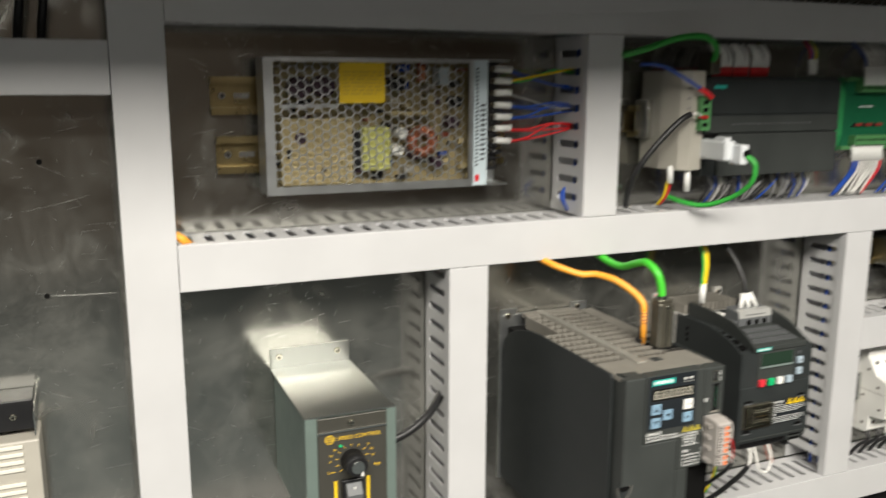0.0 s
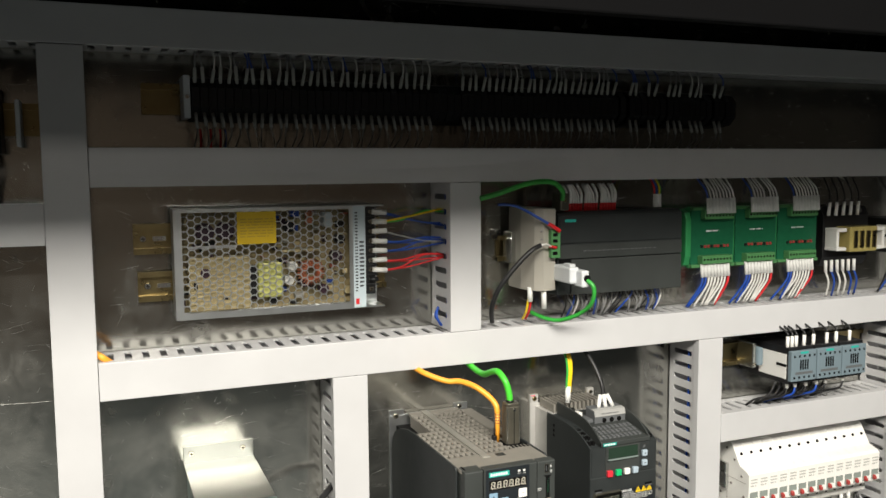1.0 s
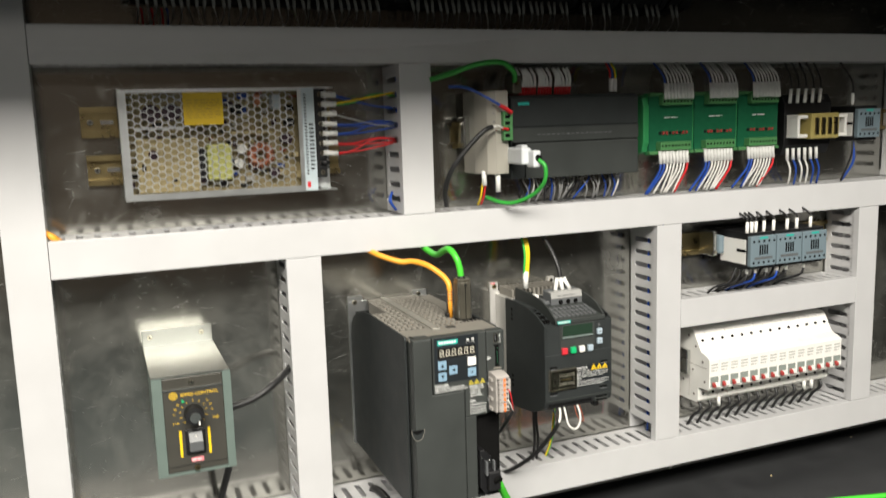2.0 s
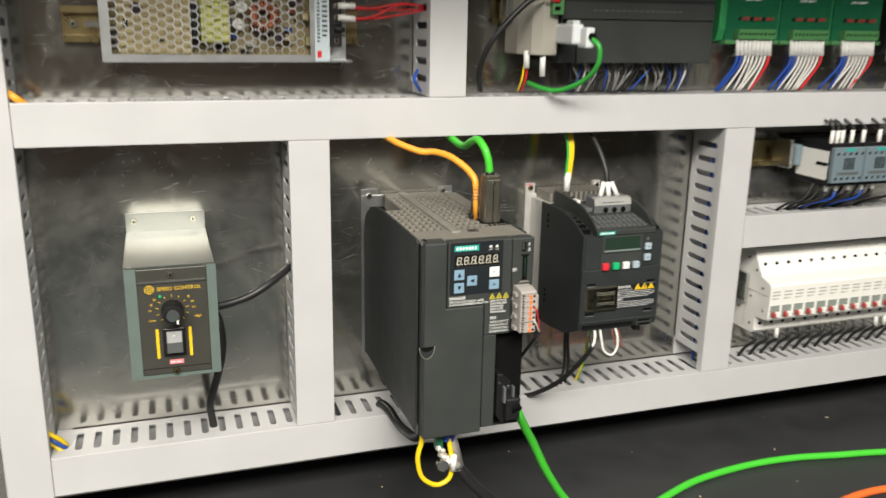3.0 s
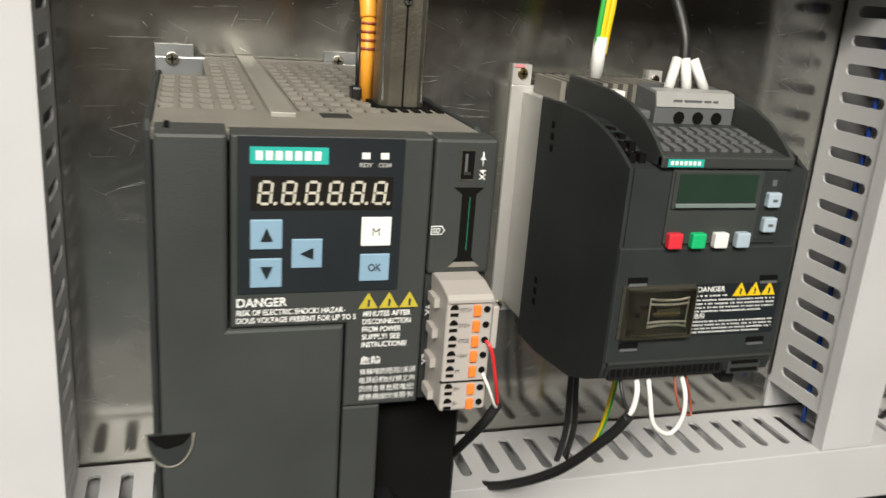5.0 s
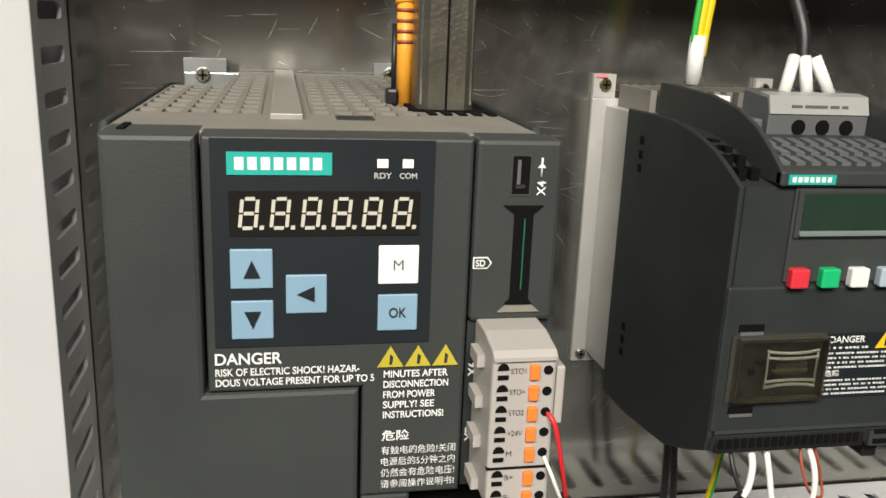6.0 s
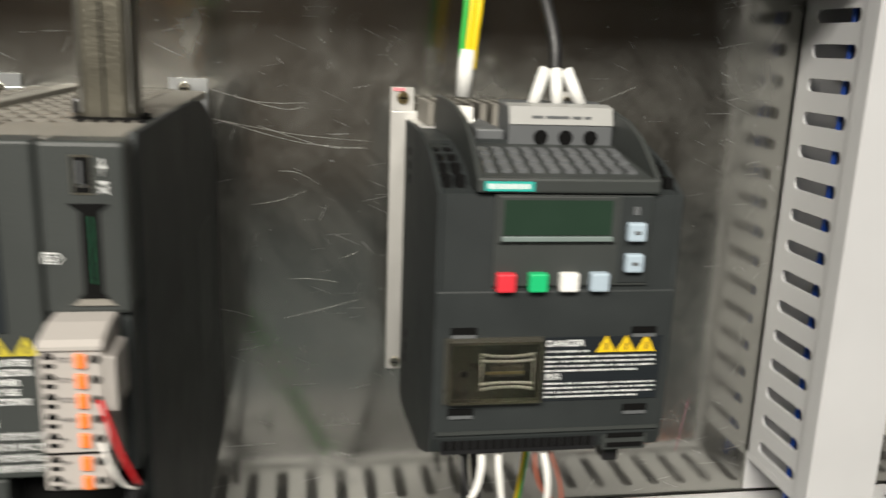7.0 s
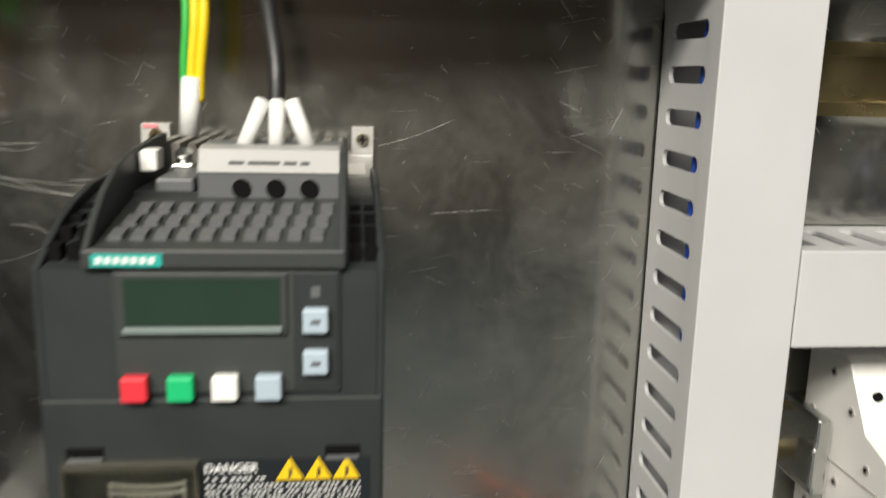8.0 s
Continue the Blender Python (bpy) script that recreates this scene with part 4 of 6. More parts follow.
def contactor(x, y, zc, w=0.0462):
    t = thing("contactor", (x, P - 0.008, zc - 0.026), "blue-grey motor contactor with a dark arc chamber on a rail", "contactor", "contactors")
    part("rear_body", boxbm(x + 0.0006, x + w - 0.0006, y + 0.006, P - 0.009, zc - 0.026, zc + 0.026, bevel=0.001), BLACK, t)
    part("side_sheet", boxbm(x, x + 0.0008, y + 0.010, 0.762, zc - 0.019, zc + 0.016), WHITE, t, "white printed side label")
    part("side_groove", boxbm(x - 0.0004, x + 0.0004, y + 0.010, y + 0.028, zc - 0.002, zc + 0.002), CAVITY, t)
    part("front_block", boxbm(x + 0.0004, x + w - 0.0004, y, y + 0.0075, zc - 0.0215, zc + 0.0215, bevel=0.0012), BLUEGREY, t)
    part("logo_plate", boxbm(x + 0.016, x + 0.030, y - 0.0004, y + 0.0004, zc + 0.0175, zc + 0.0205), TEAL, t, "small teal maker's plate")
    for k in range(4):
        part("actuator_slot", boxbm(x + 0.0155 + 0.0042 * k, x + 0.0180 + 0.0042 * k, y - 0.0004, y + 0.001, zc - 0.005, zc + 0.009), CAVITY, t)
    for k in range(5):
        for s in (-0.0175, 0.0125):
            part("terminal_hole", boxbm(x + 0.004 + 0.009 * k, x + 0.0070 + 0.009 * k, y - 0.0003, y + 0.001, zc + s, zc + s + 0.0032), CAVITY, t)
    part("print_panel", boxbm(x + 0.007, x + 0.039, y - 0.0003, y + 0.0003, zc - 0.0115, zc - 0.0080), MIDGREY, t)
    return t


place_by(0.0195, 0, -0.001)
din_rail(0.8380, 1.165, 1.262, slots=(), label="yellow-chromated mounting rail under the contactors")
cclip = thing("rail_clip", (0.90, P - 0.008, 1.25), "zinc end clip on the contactor rail", "clip")
part("clip_block", boxbm(0.9125, 0.9190, 0.752, P - 0.0085, 1.247, 1.283, bevel=0.0012), ZINC, cclip)
part("clip_lever", boxbm(0.9190, 0.9285, 0.748, 0.762, 1.251, 1.277, bevel=0.002), BLUEGREY, cclip)
screw(0.9157, 0.752, 1.253, 0.0028, cclip)
for k in range(3):
    contactor(0.9335 + 0.0473 * k, 0.700, 1.258)
for k, sx in enumerate((0.9365, 0.9445, 0.952, 0.9665, 0.984, 1.009, 1.027, 1.053)):
    sleeve(sx, 0.712, 1.279, 0.0008, 0.020, 0.0024, WHITE)
    run("contactor_wire", [(sx + 0.0008, 0.712, 1.299), (sx + 0.0005, 0.714, 1.304), (sx, 0.735, 1.3135)], 0.0016, RUBBER, "black wire from the contactor up under the duct", group="contactor wires", seg=6)
for k, sx in enumerate((0.940, 0.955, 0.975, 0.995, 1.012, 1.045)):
    sleeve(sx, 0.714, 1.2365, 0.0, -0.012, 0.0024, WHITE)
    run("contactor_wire", [(sx, 0.714, 1.225), (sx - 0.004, 0.716, 1.214), (sx - 0.012, 0.740, 1.203), (sx - 0.016, 0.757, 1.193)], 0.0017, BLUEW if k in (1, 3) else RUBBER, "wire from the contactor down into the duct", group="contactor wires", seg=6)
for k in range(9):
    sx = 0.915 + 0.012 * k
    run("contactor_wire", [(sx + 0.018, 0.728, 1.232), (sx + 0.008, 0.731, 1.212), (sx - 0.004, 0.745, 1.2035), (sx - 0.008, 0.757, 1.193)], 0.0018, RUBBER, "black wire from the contactor down into the duct", group="contactor wires", seg=6)
place_by(0.024, 0, 0.002)
contactor(1.152, 0.728, 1.427)
run("relay_wire", [(1.150, 0.735, 1.402), (1.149, 0.735, 1.38), (1.148, 0.752, 1.340)], 0.0014, RUBBER, "black wire from the contactor into the duct", group="relay wires")
run("relay_wire", [(1.158, 0.742, 1.402), (1.159, 0.740, 1.37), (1.154, 0.757, 1.340)], 0.0018, BLUEW, "blue wire from the contactor into the duct", group="relay wires")
sleeve(1.147, 0.735, 1.455, 0.0, 0.017, 0.0022)
run("relay_wire", [(1.147, 0.735, 1.472), (1.146, 0.737, 1.49), (1.140, 0.757, 1.522)], 0.0014, RUBBER, "black wire from the contactor into the duct", group="relay wires")


# ---- row of circuit breakers ----
place_by(0.0335, 0.004, 0)
din_rail(0.835, 1.140, 1.092, label="yellow-chromated mounting rail under the circuit breakers")
bclip = thing("rail_clip", (0.866, P - 0.008, 1.07), "zinc end clip on the breaker rail", "clip")
part("clip_block", boxbm(0.854, 0.861, 0.748, P - 0.0085, 1.075, 1.112, bevel=0.0015), ZINC, bclip)
part("clip_hook", boxbm(0.8505, 0.8545, 0.744, 0.758, 1.080, 1.100, bevel=0.0015), ZINC, bclip)


def breaker(x, w=0.0178):
    t = thing("circuit_breaker", (x, P - 0.008, 1.035), "white miniature circuit breaker with a dark red toggle", "circuit breaker", "circuit breakers")
    pts = [(P - 0.013, 1.034), (P - 0.013, 1.141), (0.7515, 1.141), (0.7475, 1.1385), (0.7310, 1.1120), (0.7165, 1.1070), (0.7125, 1.1035), (0.7125, 1.0620), (0.7145, 1.0590), (0.7365, 1.0570), (0.7365, 1.038), (0.7405, 1.034)]
    part("housing", prism(bmesh.new(), pts, x + 0.0001, x + w - 0.0001, "x", bevel=0.0005), WHITE, t)
    part("toggle_bay", boxbm(x + 0.002, x + w - 0.002, 0.7120, 0.7132, 1.0635, 1.0790), TOGGLEBAY, t)
    part("toggle", prism(bmesh.new(), [(0.7125, 1.0650), (0.7125, 1.0710), (0.7080, 1.0680), (0.7080, 1.0645)], x + 0.0045, x + w * 0.5, "x"), DULLRED, t, "dark red toggle")
    part("toggle_root", boxbm(x + w * 0.5, x + w - 0.003, 0.7090, 0.7125, 1.0645, 1.0705), WHITE, t)
    part("screw_hole", cyl(bmesh.new(), (x + w / 2, 0.7400, 1.1255), (x + w / 2, 0.7383, 1.1266), 0.0021, seg=12), CAVITY, t)
    part("lower_screw_hole", cyl(bmesh.new(), (x + w / 2, 0.7366, 1.0475), (x + w / 2, 0.7358, 1.0475), 0.0023, seg=12), CAVITY, t)
    bars(x + 0.003, x + w - 0.003, 1.086, 1.099, 3, 0.7121, t, SLEEVEGREY, seed=2)
    return t


one = breaker(0.8655)
for k in range(1, 14):
    copy_thing(one, Matrix.Translation(Vector((0.8655 + 0.0179 * k, P - 0.008, 1.035)) + SHIFT))
# the end breaker shows its riveted flank
for ry, rz in ((0.758, 1.131), (0.742, 1.118), (0.772, 1.108), (0.727, 1.098), (0.748, 1.082), (0.722, 1.070), (0.769, 1.062), (0.745, 1.046)):
    rivet = part("rivet", cyl(bmesh.new(), (0.8656, ry, rz), (0.8649, ry, rz), 0.0021, seg=12), GREYPLUG, one)
    part("rivet_hole", cyl(bmesh.new(), (0.8650, ry, rz), (0.8646, ry, rz), 0.0010, seg=10), CAVITY, rivet)
part("flank_groove", boxbm(0.8652, 0.8657, 0.718, 0.770, 1.0898, 1.0906), GREYPLUG, one)
part("flank_groove", boxbm(0.8652, 0.8657, 0.7555, 0.7563, 1.040, 1.0895), GREYPLUG, one)
for k in range(14):
    sx = 0.874 + 0.0179 * k
    run("breaker_wire", [(sx, 0.749, 1.038), (sx - 0.001, 0.739, 1.024), (sx - 0.006, 0.750, 1.010), (sx - 0.008, 0.760, 0.993)], 0.0022, RUBBER, "black wire from the breaker into the lower duct", group="breaker wires", seg=7, steps=4)
for sx in (0.905, 1.07, 1.085):
    sleeve(sx, 0.739, 1.037, 0.001, -0.014, 0.0028)
place_by()


# ---- speed controller ----
def speed_controller():
    t = thing("speed_controller", (0.19, P, 1.087), "grey speed control box with black knob and rocker switch", "speed controller")
    y = 0.685
    part("case", boxbm(0.1525, 0.2275, y + 0.0012, P - 0.0015, 1.089, 1.1985), GREENSTEEL, t)
    pts = [(P - 0.0003, 1.2205), (P - 0.0003, 1.1985), (y, 1.1985), (y, 1.2), (P - 0.0018, 1.2), (P - 0.0018, 1.2205)]
    part("bracket", prism(bmesh.new(), pts, 0.1495, 0.2290, "x", bevel=0.0004), BRACKET, t, "bright zinc hat bracket with a screwed flange")
    part("side_flange", boxbm(0.1500, 0.1600, y - 0.0002, y + 0.0012, 1.0865, 1.1984), GREENSTEEL, t)
    part("side_flange", boxbm(0.2215, 0.2300, y - 0.0002, y + 0.0012, 1.0865, 1.1984), GREENSTEEL, t)
    part("bottom_flange", boxbm(0.1602, 0.2213, y - 0.0002, y + 0.0012, 1.0865, 1.0905), GREENSTEEL, t)
    for sx in (0.158, 0.2165):
        screw(sx, P - 0.0018, 1.2120, 0.0034, t)
    fp = part("faceplate", boxbm(0.1603, 0.2212, y - 0.0012, y + 0.001, 1.0906, 1.1975, bevel=0.0006), FACEPLATE, t)
    part("brim", boxbm(0.1605, 0.2210, y - 0.0022, y - 0.0010, 1.1835, 1.1850), ZINC, fp)
    part("foot_bend", boxbm(0.1605, 0.2210, y - 0.0016, y - 0.0010, 1.0970, 1.0975), BLACK, fp)
    screw(0.1895, y - 0.0012, 1.1912, 0.0031, t)
    screw(0.1895, y - 0.0012, 1.0932, 0.0034, t, BRASS)
    yy = y - 0.0015
    lettering("SPEED CONTROL", 0.1775, 1.1758, 0.0036, yy, fp, OCHRE, width=0.0385)
    part("round_emblem", cyl(bmesh.new(), (0.1705, yy + 0.0003, 1.1775), (0.1705, yy, 1.1775), 0.0044, seg=20), OCHRE, fp)
    for k in (-1, 0, 1):
        part("emblem_line", boxbm(0.1668, 0.1742, yy - 0.0002, yy, 1.1773 + 0.0022 * k, 1.1777 + 0.0022 * k), FACEPLATE, fp)
        part("emblem_line", boxbm(0.1703 + 0.0022 * k, 0.1707 + 0.0022 * k, yy - 0.0002, yy, 1.1738, 1.1812), FACEPLATE, fp)
    kx, kz = 0.1895, 1.1563
    for k in range(11):
        a = radians(225 - 27 * k)
        c, s = math.cos(a), math.sin(a)
        bm = tube(bmesh.new(), [(kx + 0.0120 * c, yy, kz + 0.0120 * s), (kx + 0.0148 * c, yy, kz + 0.0148 * s)], 0.00035, 6)
        part("scale_mark", bm, OCHRE, fp)
    for txt, dx, dz in (("10", -0.0205, -0.0005), ("20", -0.0195, 0.0050), ("30", -0.0165, 0.0100), ("70", 0.0135, 0.0110), ("80", 0.0165, 0.0060), ("90", 0.0175, 0.0000)):
        lettering(txt, kx + dx, kz + dz, 0.0020, yy, fp, OCHRE)
    lettering("Low", 0.1685, 1.1455, 0.0026, yy, fp, OCHRE)
    lettering("High", 0.2090, 1.1460, 0.0032, yy, fp, OCHRE)
    part("indicator", cyl(bmesh.new(), (0.1795, yy + 0.0006, 1.1705), (0.1795, yy - 0.001, 1.1705), 0.0013, seg=12), GREENKEY, fp, "small green indicator lamp")
    kb = part("knob", cyl(bmesh.new(), (kx, yy + 0.001, kz), (kx, yy - 0.014, kz), 0.0098, 0.0085, 24), BLACK, t, "black control knob")
    bm = bmesh.new()
    for k in range(24):
        a = 2 * math.pi * k / 24
        cyl(bm, (kx + 0.0096 * math.cos(a), yy, kz + 0.0096 * math.sin(a)), (kx + 0.0085 * math.cos(a), yy - 0.0135, kz + 0.0085 * math.sin(a)), 0.0006, seg=5)
    part("knurl", bm, BLACK, kb)
    part("knob_cap", cyl(bmesh.new(), (kx, yy - 0.0138, kz), (kx, yy - 0.0152, kz), 0.0060, 0.0056, 24), ZINC, kb, "bright metal cap")
    part("pointer", boxbm(kx + 0.003, kx + 0.0046, yy - 0.0149, yy - 0.0132, kz - 0.0085, kz - 0.003), WHITE, kb)
    part("switch_bezel", boxbm(0.1795, 0.1995, yy - 0.0025, yy + 0.0005, 1.1105, 1.1385, bevel=0.001), BLACK, t)
    part("rocker", prism(bmesh.new(), [(yy - 0.002, 1.1135), (yy - 0.002, 1.1355), (yy - 0.0035, 1.1355), (yy - 0.0075, 1.1260), (yy - 0.0065, 1.1150)], 0.1825, 0.1965, "x", bevel=0.0005), MIDGREY, t, "glossy rocker switch")
    part("rocker_dot", cyl(bmesh.new(), (0.1895, yy - 0.0055, 1.1318), (0.1895, yy - 0.0062, 1.1316), 0.0011, seg=10), WHITE, t)
    for bx in (0.1735, 0.2025):
        part("yellow_stripe", boxbm(bx, bx + 0.0026, yy, yy + 0.0004, 1.1075, 1.1375), YELLOW, fp)
    part("date_sticker", boxbm(0.1840, 0.1965, yy - 0.0001, yy + 0.0004, 1.1005, 1.1050), PINK, fp, "pink and white date sticker")
    bars(0.1848, 0.1957, 1.1015, 1.1040, 1, yy - 0.0003, fp, WHITE)
    return t


place_by(form=Matrix.Translation((0.1497, P, 1.097)) @ Matrix.Diagonal((0.985, 1.2315, 0.943, 1)) @ Matrix.Translation((-0.1495, -P, -1.0865)))
speed_controller()
place_by()
run("black_control_cable", [(0.2230, 0.728, 1.140), (0.234, 0.724, 1.140), (0.262, 0.724, 1.147), (0.288, 0.732, 1.159), (0.316, 0.760, 1.170)], 0.0042, RUBBER, "black cable from the speed controller into the duct slot", "cable", seg=12)
run("black_control_cable", [(0.2230, 0.745, 1.132), (0.2330, 0.738, 1.122), (0.2355, 0.738, 1.090), (0.229, 0.745, 1.055), (0.2205, 0.748, 1.025), (0.2225, 0.756, 0.998), (0.2235, 0.760, 0.985)], 0.0041, RUBBER, "black cable hanging from the speed controller into the lower duct", "cable", seg=12)
for k, m in enumerate((YELLOWW, BLUEW, YELLOWW)):
    run("loose_wire", [(0.058, 0.752 + 0.003 * k, 1.016 - 0.007 * k), (0.0665, 0.745 + 0.003 * k, 1.012 - 0.007 * k), (0.075, 0.748, 1.003 - 0.006 * k), (0.079, 0.756, 0.990)], 0.0024, m, "striped wires bulging out where two ducts meet", group="loose wires")
run("loose_wire", [(0.060, 0.742, 1.352), (0.070, 0.735, 1.346), (0.078, 0.744, 1.338)], 0.0036, ORANGE, "orange cable showing where two ducts meet", group="loose wires")


# ---- servo drive ----
DRIVE_FORM = Matrix.Translation((0.427, P, 1.2315)) @ Matrix.Diagonal((1.05, 0.9487, 1.035, 1)) @ Matrix.Translation((-0.4232, -0.789, -1.2435))
place_by(form=DRIVE_FORM)


def servo_drive():
    t = thing("servo_drive", (0.447, P, 1.063), "charcoal servo drive with key panel and perforated top on the plate", "servo drive")
    x0, x1, z0, z1, y = 0.3985, 0.4965, 1.063, 1.244, 0.555
    # rear sheet and flanges
    part("rear_flange", boxbm(0.3930, 0.4935, P - 0.0066, P - 0.0043, 1.064, 1.2425, bevel=0.0004), ALU, t, "bare aluminium rear flange")
    for ex0, ex1 in ((0.3930, 0.4110), (0.4760, 0.4935)):
        part("flange_ear", boxbm(ex0, ex1, P - 0.0064, P - 0.0045, 1.2426, 1.2485), ALU, t)
    screw(0.4010, P - 0.0066, 1.2415, 0.0034, t)
    screw(0.4830, P - 0.0066, 1.2440, 0.0030, t)
    side = [(0.5725, z0 + 0.004), (0.5725, z1 - 0.003), (0.575, z1), (0.700, z1), (0.728, 1.2420), (0.757, 1.2345), (0.772, 1.2275), (0.781, 1.2190), (0.7850, 1.205), (P - 0.007, 1.203), (P - 0.007, 1.066), (0.64, z0), (0.568, z0)]
    part("left_cheek", prism(bmesh.new(), side, x0 - 0.0035, x0 - 0.0014, "x", bevel=0.0006), CHARCOAL, t)
    part("right_cheek", prism(bmesh.new(), side, x1 - 0.0025, x1, "x", bevel=0.0006), CHARCOAL, t)
    part("rating_label", boxbm(x1, x1 + 0.0003, 0.700, 0.745, 1.135, 1.190), CHARCOAL2, t, "dark grey rating label on the side")
    part("core", boxbm(x0 + 0.003, x1 - 0.003, 0.566, P - 0.007, z0 + 0.002, z1 - 0.014), CAVITY, t)
    part("floor_sheet", boxbm(x0 + 0.0026, x1 - 0.0026, 0.564, 0.78, z0, z0 + 0.002), CHARCOAL, t)
    # perforated top
    def slotted(cols, u0, du, wu, wv, depth):
        bm = bmesh.new()
        dv = 0.0137
        for c, (r0, r1) in enumerate(cols):
            for r in range(r0, r1):
                uc, vc = u0 + du * c, 0.6097 + dv * r
                outer = [(uc + a * du / 2, vc + b * dv / 2, z1 - 0.0008) for a, b in ((-1, -1), (1, -1), (1, 1), (-1, 1))]
                inner = [(uc + a * wu / 2, vc + b * wv / 2, z1 - 0.0008) for a, b in ((-1, -1), (1, -1), (1, 1), (-1, 1))]
                ring_cells(bm, outer, inner, (0, 0, -depth))
        bmesh.ops.remove_doubles(bm, verts=bm.verts[:], dist=2e-5)
        bmesh.ops.recalc_face_normals(bm, faces=bm.faces[:])
        for f in bm.faces:
            if abs(f.normal.z) > 0.9 and f.normal.z < 0:
                f.normal_flip()
        part("perforated_top", bm, DUSTY, t, "dusty perforated vent panel")
    slotted(((0, 7), (0, 7), (0, 7), (0, 12), (0, 12)), 0.4005, 0.0064, 0.0046, 0.0096, 0.0090)
    slotted(((0, 12), (0, 12), (0, 12), (0, 12), (0, 12), (1, 12)), 0.4453, 0.0060, 0.0043, 0.0082, 0.0070)
    part("rear_step", boxbm(0.3973, 0.4165, 0.6987, 0.7010, z1 - 0.0140, z1 - 0.0009), DUSTY, t)
    part("rear_step", boxbm(0.4150, 0.4164, 0.7012, 0.7734, z1 - 0.0140, z1 - 0.0009), DUSTY, t)
    part("strip_bed", boxbm(0.4293, 0.4423, 0.6027, 0.768, z1 - 0.004, z1 - 0.0012), DUSTY, t)
    part("top_rim", boxbm(x0 - 0.0012, x1 - 0.0026, 0.5635, 0.6025, z1 - 0.004, z1 - 0.0006, bevel=0.0004), DUSTY, t)
    part("top_rim", boxbm(0.4790, x1 - 0.0026, 0.6645, 0.775, z1 - 0.004, z1 - 0.0006, bevel=0.0004), DUSTY, t)
    part("top_rim", boxbm(0.4165, 0.479, 0.7735, 0.7855, z1 - 0.004, z1 - 0.0006), DUSTY, t)
    for k in range(5):
        part("top_slot", boxbm(0.4740 + 0.0042 * k, 0.4762 + 0.0042 * k, 0.608, 0.616, z1 - 0.0012, z1 - 0.0003), CAVITY, t)
    part("top_rim", boxbm(0.4723, x1 - 0.0026, 0.6027, 0.6165, z1 - 0.004, z1 - 0.0008), DUSTY, t)
    part("seam_strip", boxbm(0.4318, 0.4398, 0.590, 0.7855, z1 - 0.003, z1 + 0.0008, bevel=0.0003), STRIP, t, "worn dusty metal strip along the top")
    part("name_tab", boxbm(0.4480, 0.4575, 0.590, 0.5985, z1 - 0.0007, z1 - 0.0003), CHARCOAL, t)
    # front shells
    shell = [(x0 - 0.0006, z0), (0.4515, z0), (0.4515, 1.1848), (0.4172, 1.1848), (0.4172, z1 - 0.0005), (x0 - 0.0006, z1 - 0.0005)]
    part("front_door", prism(bmesh.new(), shell, y, 0.5745, "y", bevel=0.0012), CHARCOAL2, t, "L-shaped front door running up beside the keys")
    shell = [(0.4180, 1.1852), (0.4522, 1.1852), (0.4522, 1.1565), (0.4760, 1.1565), (0.4760, z1 - 0.0005), (0.4180, z1 - 0.0005)]
    part("key_panel_frame", prism(bmesh.new(), shell, y, 0.5680, "y", bevel=0.0008), CHARCOAL2, t)
    part("hinge_slot", boxbm(x0 + 0.002, x0 + 0.0035, 0.5632, 0.5742, z1 - 0.0008, z1 - 0.0001), CAVITY, t)
    part("lower_column", boxbm(0.4522, 0.4640, y + 0.0006, 0.5680, z0 + 0.004, 1.1562, bevel=0.0008), CHARCOAL2, t)
    part("socket_column", boxbm(0.4766, x1, y, 0.5680, 1.2005, z1 - 0.0005, bevel=0.0012), CHARCOAL2, t)
    part("lower_socket_column", boxbm(0.4766, x1 - 0.0005, y + 0.002, 0.5680, 1.1570, 1.2002), CHARCOAL, t)
    # not hollowed: the scoop's shade is a charcoal half disc and black wedge
    pull = part("door_pull", prism(bmesh.new(), [(0.4003 + 0.0068 * math.cos(math.pi * k / 14), 1.1516 - 0.0112 * math.sin(math.pi * k / 14)) for k in range(15)], y - 0.0003, y + 0.001, "y"), CHARCOAL, t, "finger pull drawn flat, its scoop given by darker tones")
    part("pull_painted_shade", prism(bmesh.new(), [(0.3938, 1.1514), (0.4066, 1.1514), (0.4040, 1.1482), (0.3992, 1.1468), (0.3962, 1.1482)], y - 0.0006, y + 0.001, "y"), CAVITY, pull)
    part("pull_lip", tube(bmesh.new(), [(0.4003 + 0.0068 * math.cos(math.pi * k / 10), y - 0.0003, 1.1516 - 0.0112 * math.sin(math.pi * k / 10)) for k in range(11)], 0.00035, 6, 2), DUSTY, pull)
    # key panel
    q = y - 0.0004
    kp = part("key_panel", boxbm(0.4198, 0.4672, q, y + 0.001, 1.1962, 1.2430), PANEL, t, "blue-black membrane key panel")
    lg = part("logo_plate", boxbm(0.4232, 0.4450, q - 0.0003, q, 1.2353, 1.2402), TEAL, kp, "teal maker's plate with white bars")
    for k in range(7):
        part("logo_bar", boxbm(0.4248 + 0.0027 * k, 0.4267 + 0.0027 * k, q - 0.0004, q - 0.0002, 1.2364, 1.2391), PRINT, lg)
    for lx, txt in ((0.4546, "RDY"), (0.4601, "COM")):
        part("status_lamp", boxbm(lx, lx + 0.0024, q - 0.0003, q, 1.2370, 1.2389), WHITE, kp)
        lettering(txt, lx - 0.0006, 1.2346, 0.0013, q - 0.0002, kp, SLEEVEGREY, width=0.0038)
    dp = part("display", boxbm(0.4234, 0.4642, q - 0.0002, q + 0.0004, 1.2218, 1.2318), DISPLAY, kp, "unlit six-digit display")
